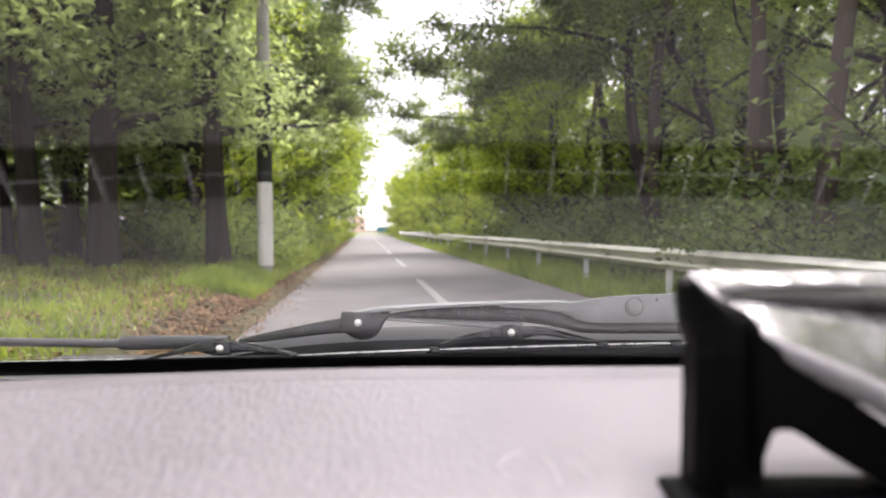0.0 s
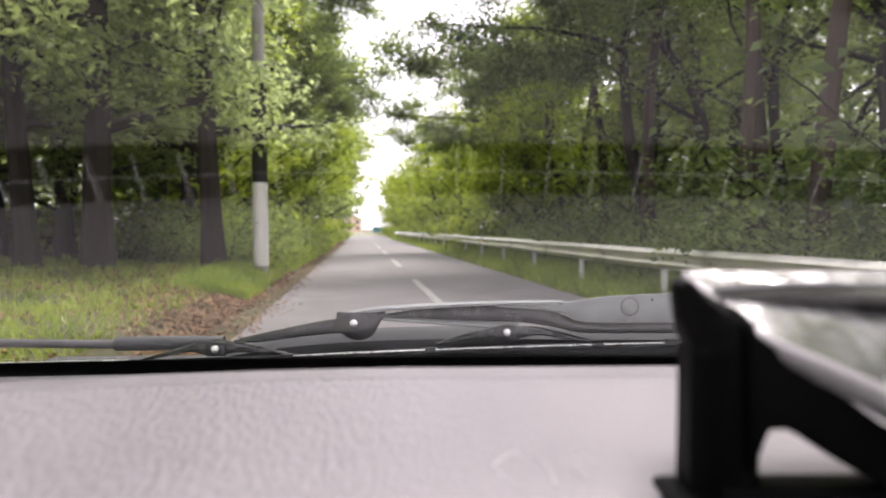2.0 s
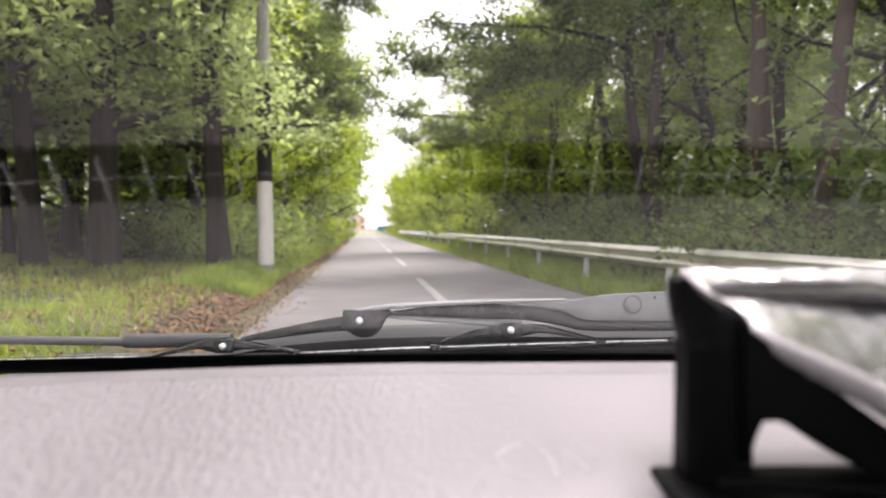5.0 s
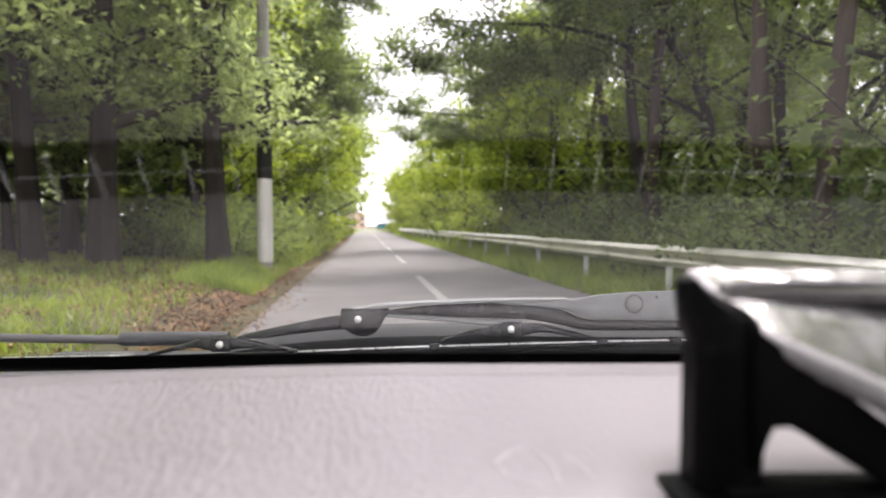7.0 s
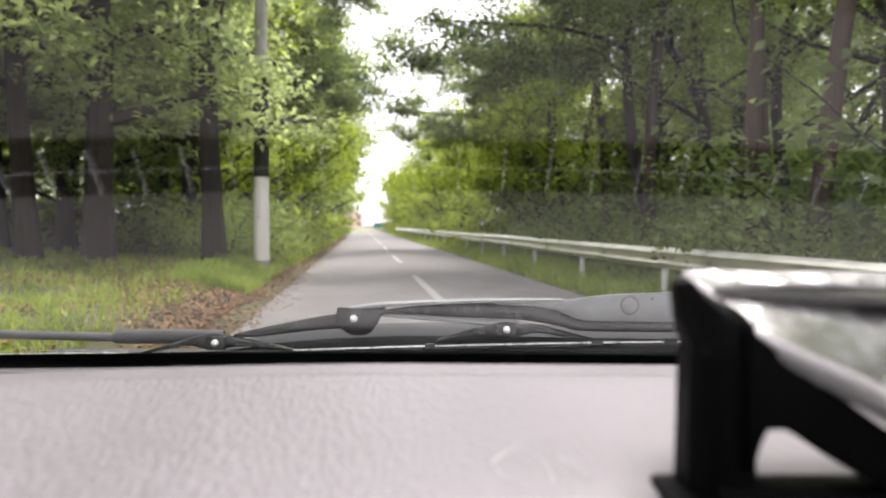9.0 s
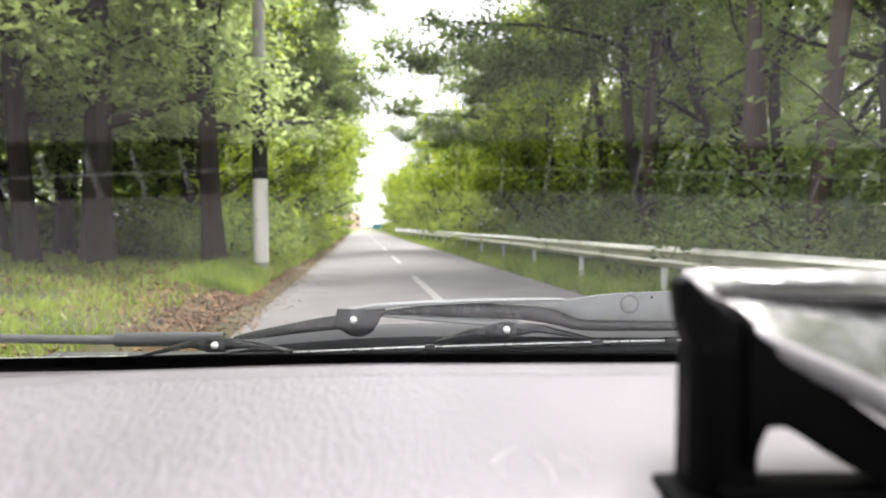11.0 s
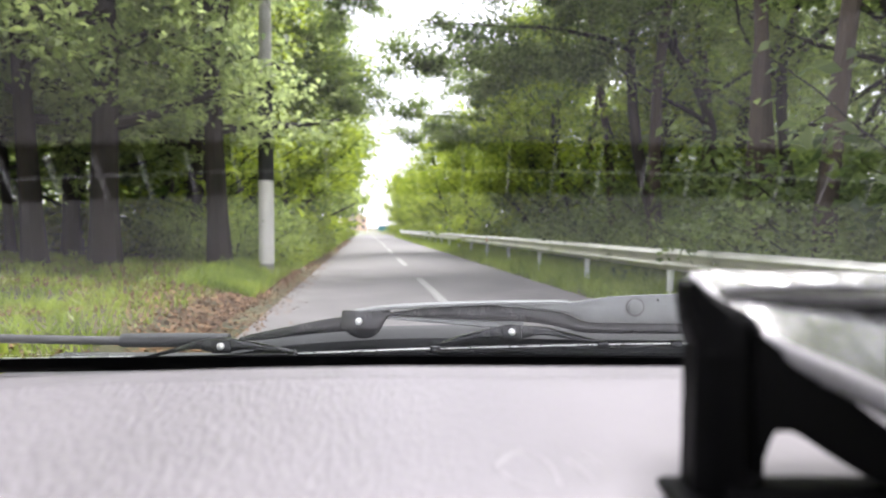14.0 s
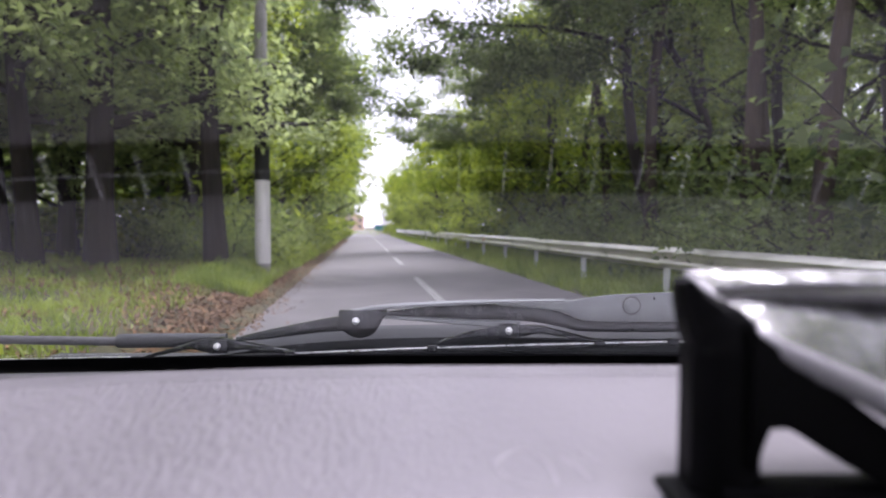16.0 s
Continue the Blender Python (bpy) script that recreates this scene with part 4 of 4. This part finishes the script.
edge_row(["fard"], 27, 34, 0, 48, 6.5, 0.8, 1.1, "trees deeper in the wood")
edge_row(["s3", "s3", "s2"], 6.9, 8.4, 2.0, 30, 1.9, 0.8, 1.15, "understorey shrubs")
edge_row(["s3"], 9.0, 12.5, 3.0, 36, 1.9, 1.2, 1.9, "understorey shrubs")
edge_row(["r3"], 8.3, 9.6, 21, 46, 4.2, 0.9, 1.08, "trees at the forest edge")
edge_row(["r3", "farb"], 8.0, 9.4, 48, 84, 5.0, 0.8, 0.95, "trees at the forest edge")
edge_row(["far", "farb"], 13, 18, 30, 84, 7.0, 0.8, 0.95, "trees deeper in the wood")
edge_row(["sf"], 6.7, 7.8, 30, 150, 2.6, 0.9, 1.2, "understorey shrubs")
edge_row(["farb"], 7.2, 8.4, 88, 156, 5.0, 0.7, 0.9, "trees at the forest edge")
edge_row(["far"], 12, 22, 86, 150, 6.5, 0.8, 1.0, "trees deeper in the wood")
edge_row(["s1", "s2"], 6.4, 7.4, 8.0, 24, 2.3, 0.7, 1.0, "roadside shrubs")
# the wood behind the car
for x, y in ((-7, -6), (-7, -13), (-8, -21), (9, -4), (9, -11), (10, -19), (-7, -29), (9, -27), (-8, -38), (10, -36), (-7, -47), (9, -45), (-2, -58), (5, -60)):
    plant("far", x, y, None, 1.0, "trees deeper in the wood")


# ---- grass and litter ----
def grass(name, x0, x1, y0, y1, n, tall, seed, label):
    rng = np.random.default_rng(seed)
    y = y0 + (y1 - y0) * rng.uniform(0, 1, n) ** 1.7
    x = x0 + (x1 - x0) * rng.uniform(0, 1, n)
    c = np.stack([x, y, [ground_height(a, b) - 0.02 for a, b in zip(x, y)]], 1)
    s = rng.uniform(0.5, 1.3, n) * tall
    d = rng.normal(size=(n, 3)) * 0.35 + np.array([0, 0, 1])
    d /= np.linalg.norm(d, axis=1)[:, None]
    side = np.cross(d, rng.normal(size=(n, 3)))
    side /= np.linalg.norm(side, axis=1)[:, None]
    w = 0.011
    bend = rng.normal(size=(n, 3)) * np.array([0.3, 0.3, 0])
    v = np.empty((n, 5, 3))
    v[:, 0], v[:, 1] = c - side * w, c + side * w
    mid = c + d * s[:, None] * 0.6
    v[:, 2], v[:, 3] = mid + side * w * 0.8, mid - side * w * 0.8
    v[:, 4] = c + (d + bend) * s[:, None] * 0.95
    i = np.arange(n)[:, None] * 5
    faces = np.concatenate([i + [0, 1, 2], i + [0, 2, 3], i + [3, 2, 4]], 1).reshape(-1, 3)
    me = bpy.data.meshes.new(name)
    me.vertices.add(n * 5)
    me.vertices.foreach_set("co", v.ravel())
    me.loops.add(len(faces) * 3)
    me.loops.foreach_set("vertex_index", faces.ravel().astype(np.int32))
    me.polygons.add(len(faces))
    me.polygons.foreach_set("loop_start", np.arange(len(faces), dtype=np.int32) * 3)
    me.update(calc_edges=True)
    me.materials.append(M["grass"])
    return tagged(new(name, me), label, "grass", kind="stuff")


grass("verge_grass", 3.95, 6.6, 3, 90, 28000, 0.34, 31, "short green grass on the verge below the guardrail")
grass("bank_grass", -3.0, -1.8, 10.5, 90, 13000, 0.28, 32, "green grass along the bank of the road")
grass("clearing_grass", -12.0, -2.2, 3.5, 17, 20000, 0.19, 34, "short sparse grass under the cedars")
grass("roadside_grass", 3.97, 7.5, -12, 3.2, 9000, 0.28, 35, "short green grass beside the asphalt")
grass("roadside_grass", -7.0, -1.75, -12, 3.8, 11000, 0.22, 36, "short sparse grass on the shoulder of the road")
grass("field_grass", -60, 70, 86, 200, 7000, 0.9, 33, "tall pale grass of the open field")

rng = np.random.default_rng(41)
n = 14000
ly = 2 + 60 * rng.uniform(0, 1, n) ** 1.6
lx = -1.78 + rng.normal(size=n) * 0.26
lc = np.stack([lx, ly, [max(ground_height(a, b), 0.0 if a > -1.4 else -1) + 0.012 for a, b in zip(lx, ly)]], 1)
n2 = 34000
wy = 3 + 14 * rng.uniform(0, 1, n2)
wx = -1.7 - 9.0 * rng.uniform(0, 1, n2) ** 1.4
patch = np.array([noise.noise((a * 0.6, b * 0.6, 7.0)) for a, b in zip(wx, wy)]) + rng.normal(size=n2) * 0.12
wx, wy = wx[patch > -0.16], wy[patch > -0.16]
lc = np.concatenate([lc, np.stack([wx, wy, [ground_height(a, b) + 0.05 for a, b in zip(wx, wy)]], 1)])
n = len(lc)
litter = leaf_mesh("leaf_litter", lc, rng.uniform(0.035, 0.085, n), rng, M["litter"], flat=0.9, ratio=0.6)
tagged(litter, "brown fallen leaves along the edge of the asphalt", "leaf litter", kind="stuff")


# ---- beyond the wood ----
def house(x, y, w, d, h, roof, wall, top, turn, label, windows=3):
    ob = tagged(new("house"), label, "house", "houses beyond the field")
    ob.matrix_world = pose(x, y, -0.1, 0, 0, turn)
    bm = bmesh.new()
    v = [bm.verts.new(c) for c in ((-w / 2, 0, 0), (w / 2, 0, 0), (w / 2, 0, h), (0, 0, h + roof), (-w / 2, 0, h), (-w / 2, d, 0), (w / 2, d, 0), (w / 2, d, h), (0, d, h + roof), (-w / 2, d, h))]
    for f in ((0, 1, 2, 3, 4), (5, 6, 7, 8, 9), (0, 1, 6, 5), (1, 2, 7, 6), (0, 4, 9, 5)):
        bm.faces.new([v[i] for i in f])
    part("wall", bm, wall, ob, smooth=False)
    slope = math.atan2(roof, w / 2)
    for s in (-1, 1):
        b = box((-0.5, -0.4, 0.02), (math.hypot(roof, w / 2) - 0.0, d + 0.4, 0.2), 0.02)
        if s > 0:
            bmesh.ops.transform(b, matrix=pose(w / 2, 0, h) @ Matrix.Rotation(math.pi, 4, "Z") @ Matrix.Translation((0, -d, 0)) @ Matrix.Rotation(-slope, 4, "Y"), verts=b.verts)
        else:
            bmesh.ops.transform(b, matrix=pose(-w / 2, 0, h) @ Matrix.Rotation(-slope, 4, "Y"), verts=b.verts)
        part("roof", b, top, ob, smooth=False)
    for k in range(windows):
        for z in ((1.0, h - 1.9) if h > 4 else (1.0,)):
            cx = -w / 2 + w * (k + 0.5) / windows
            wf = part("window", box((cx - 0.7, -0.06, z), (cx + 0.7, 0.04, z + 1.2), 0.02), M["rail_post"], ob)
            part("pane", box((cx - 0.62, -0.068, z + 0.08), (cx + 0.62, -0.03, z + 1.12)), M["pane"], wf)
    return ob


house(12, 232, 9, 9, 5.4, 2.4, M["wall_white"], M["roof_grey"], 0, "white gabled two-storey house with a grey roof")
house(24, 240, 11, 8, 5.2, 2.2, M["wall_white"], M["roof_grey"], 90, "pale house with a grey pitched roof behind the field")
house(-4, 262, 10, 9, 5.4, 2.4, M["wall_peach"], M["roof_grey"], 10, "peach house with a grey roof at the road's far end")
house(40, 225, 12, 8, 3.2, 1.8, M["wall_white"], M["roof_blue"], 80, "low pale house with a blue sheet roof", 2)
house(56, 235, 12, 9, 5.0, 2.0, M["wall_peach"], M["roof_grey"], 85, "peach house with a brown-grey roof")
house(74, 228, 11, 9, 5.2, 2.1, M["wall_white"], M["roof_grey"], 75, "white two-storey house with a dark pitched roof")
house(-22, 250, 10, 8, 5.0, 2.2, M["wall_white"], M["roof_grey"], 15, "pale house with a grey roof behind the scrub")
house(92, 250, 18, 10, 8.0, 0.6, M["wall_peach"], M["roof_grey"], 5, "long peach apartment block with a low roof", 5)


def shed(x, y):
    ob = tagged(new("shed"), "teal sheet-metal shed with a pale flat roof", "shed")
    ob.location = (x, y, -0.06)
    bm = bmesh.new()
    for k in range(16):
        add_box(bm, (-2.1 + 4.2 * k / 16, 0, 0), (-2.1 + 4.2 * (k + 0.7) / 16, 0.06, 2.0))
    add_box(bm, (-2.1, 0.04, 0), (2.1, 2.2, 2.0), 0.02)
    part("wall", bm, M["teal"], ob, smooth=False)
    part("roof", box((-2.35, -0.3, 2.004), (2.35, 2.4, 2.14), 0.02), M["wall_white"], ob)
    return ob


shed(6.7, 225)


def utility_pole(x, y, h, lean=0.0):
    ob = tagged(new("utility_pole"), "grey concrete utility pole with a crossarm and insulators", "utility pole", "utility poles")
    ob.matrix_world = pose(x, y, -0.2, 0, lean, 0)
    part("pole", tube([(0, 0, 0, 0.17), (0, 0, h * 0.5, 0.14), (0, 0, h, 0.10)], 14), M["concrete"], ob)
    part("crossarm", box((-0.9, -0.05, h - 0.8), (0.9, 0.05, h - 0.7), 0.01), M["rail_post"], ob)
    for k in range(4):
        part("insulator", tube([(-0.8 + 0.53 * k, 0, h - 0.7, 0.04), (-0.8 + 0.53 * k, 0, h - 0.55, 0.05), (-0.8 + 0.53 * k, 0, h - 0.5, 0.02)], 10), M["wall_white"], ob)
    return ob


for x, y in ((-3.4, 118), (-3.3, 146), (-3.4, 178), (-3.6, 210)):
    utility_pole(x, y, 11.5)


def transformer_pole(x, y, h):
    """A tall pole with two crossarms, a platform and grey transformer cans."""
    ob = tagged(new("utility_pole"), "tall concrete utility pole with crossarms and two grey transformers", "utility pole", "utility poles")
    ob.matrix_world = pose(x, y, -0.2, 0, 0, 20)
    part("pole", tube([(0, 0, 0, 0.18), (0, 0, h * 0.5, 0.15), (0, 0, h, 0.11)], 14), M["concrete"], ob)
    for z in (h - 0.5, h - 1.4):
        part("crossarm", box((-1.1, -0.05, z), (1.1, 0.05, z + 0.09), 0.01), M["rail_post"], ob)
        for k in range(5):
            part("insulator", tube([(-1.0 + 0.5 * k, 0, z + 0.09, 0.04), (-1.0 + 0.5 * k, 0, z + 0.2, 0.055), (-1.0 + 0.5 * k, 0, z + 0.27, 0.02)], 10), M["wall_white"], ob)
    part("platform", box((-0.9, -0.35, h - 4.1), (0.9, 0.35, h - 4.0), 0.01), M["concrete"], ob)
    for x0 in (-0.5, 0.5):
        part("transformer", tube([(x0, 0, h - 4.0, 0.26), (x0, 0, h - 3.96, 0.28), (x0, 0, h - 3.2, 0.28), (x0, 0, h - 3.1, 0.2), (x0, 0, h - 3.0, 0.08)], 16), M["rail_post"], ob, "grey transformer can")
    return ob


def stay_pole(x, y, h, lean):
    """A raking pole that props the line where it turns."""
    ob = tagged(new("prop_pole"), "leaning dark wooden prop pole in the roadside scrub", "utility pole", "utility poles")
    ob.matrix_world = pose(x, y, -0.2, 0, lean, 0)
    part("pole", tube([(0, 0, 0, 0.17), (0, 0, h * 0.5, 0.15), (0, 0, h, 0.12)], 14), M["bark"], ob)
    part("cap", tube([(0, 0, h, 0.13), (0, 0, h + 0.04, 0.13), (0, 0, h + 0.07, 0.07)], 14), M["steel"], ob, "steel cap")
    return ob


def wire(a, b, sag):
    """A cable that hangs between two points."""
    a, b = Vector(a), Vector(b)
    pts = [tuple(a.lerp(b, k / 14) - Vector((0, 0, sag * 4 * (k / 14) * (1 - k / 14)))) + (0.011,) for k in range(15)]
    return tagged(to_object("overhead_cable", tube(pts, 5), M["rubber"]), "thin black overhead cable between utility poles", "cable", "overhead cables")


def banded_pole(x, y, h):
    """A roadside pole in a dark sleeve above a pale band."""
    ob = tagged(new("utility_pole"), "roadside concrete pole with a dark sleeve above a pale band", "utility pole", "utility poles")
    ob.location = (x, y, ground_height(x, y) - 0.2)
    part("pole", tube([(0, 0, 0, 0.16), (0, 0, h, 0.11)], 16), M["concrete"], ob)
    part("band", tube([(0, 0, 0.45, 0.172), (0, 0, 2.3, 0.168)], 16), M["wall_white"], ob, "pale band")
    part("sleeve", tube([(0, 0, 2.31, 0.172), (0, 0, 4.6, 0.166)], 16), M["tyre"], ob, "dark sleeve")
    return ob


banded_pole(-2.2, 14.6, 10.5)
banded_pole(-2.9, -21.0, 10.5)
banded_pole(-3.2, 117.0, 10.5).scale = (0.95, 0.95, 1)


transformer_pole(-13.0, 140.0, 13.0)
stay_pole(-6.2, 114.0, 11.0, 17)
for y0, y1 in ((118, 146), (146, 178), (178, 210)):
    for dx in (-0.8, -0.27, 0.26, 0.79):
        wire((-3.4 + dx, y0, 10.8), (-3.4 + dx, y1, 10.8), 0.5)
for dx in (-0.5, 0.5):
    wire((-13.0 + dx, 140.0, 12.6), (-3.4 + dx, 118.0, 10.8), 0.4)


def stump(x, y):
    ob = tagged(new("tree_stump"), "dark rotten tree stump among the leaf litter", "stump")
    ob.location = (x, y, ground_height(x, y))
    part("body", tube([(0, 0, -0.1, 0.30), (0.01, 0, 0.08, 0.24), (0.02, 0.01, 0.38, 0.21), (0.03, 0.01, 0.44, 0.17)], 11), M["bark"], ob)
    part("root", tube([(0.15, -0.05, 0.06, 0.09), (0.34, -0.14, 0.0, 0.06), (0.5, -0.2, -0.06, 0.03)], 8), M["bark"], ob)
    return ob


stump(-6.2, -22.0)


def snow_stake(x, y, lean):
    ob = tagged(new("marker_stake"), "thin leaning orange marker stake behind the guardrail", "marker stake")
    ob.matrix_world = pose(x, y, ground_height(x, y), 0, lean, 0)
    part("stake", tube([(0, 0, -0.1, 0.022), (0, 0, 1.35, 0.020), (0, 0, 1.38, 0.012)], 8), M["orange"], ob)
    part("band", tube([(0, 0, 1.0, 0.0235), (0, 0, 1.12, 0.0235)], 8), M["wall_white"], ob, "white band")
    return ob


snow_stake(5.9, -25.0, -12)


def notice_board(x, y):
    ob = tagged(new("notice_board"), "small white notice board on a thin post behind the guardrail", "sign")
    ob.matrix_world = pose(x, y, ground_height(x, y), 0, 3, 8)
    part("post", tube([(0, 0, -0.1, 0.025), (0, 0, 1.56, 0.025)], 10), M["rail_post"], ob)
    board = part("board", box((-0.45, -0.04, 0.9), (0.45, -0.025, 1.6), 0.006), M["wall_white"], ob)
    for k in range(4):
        part("text_line", box((-0.36, -0.044, 1.42 - 0.13 * k), (0.3 - 0.06 * k, -0.0405, 1.46 - 0.13 * k)), M["pane"], board, "dark unreadable line")
    return ob


notice_board(6.0, 6.1)
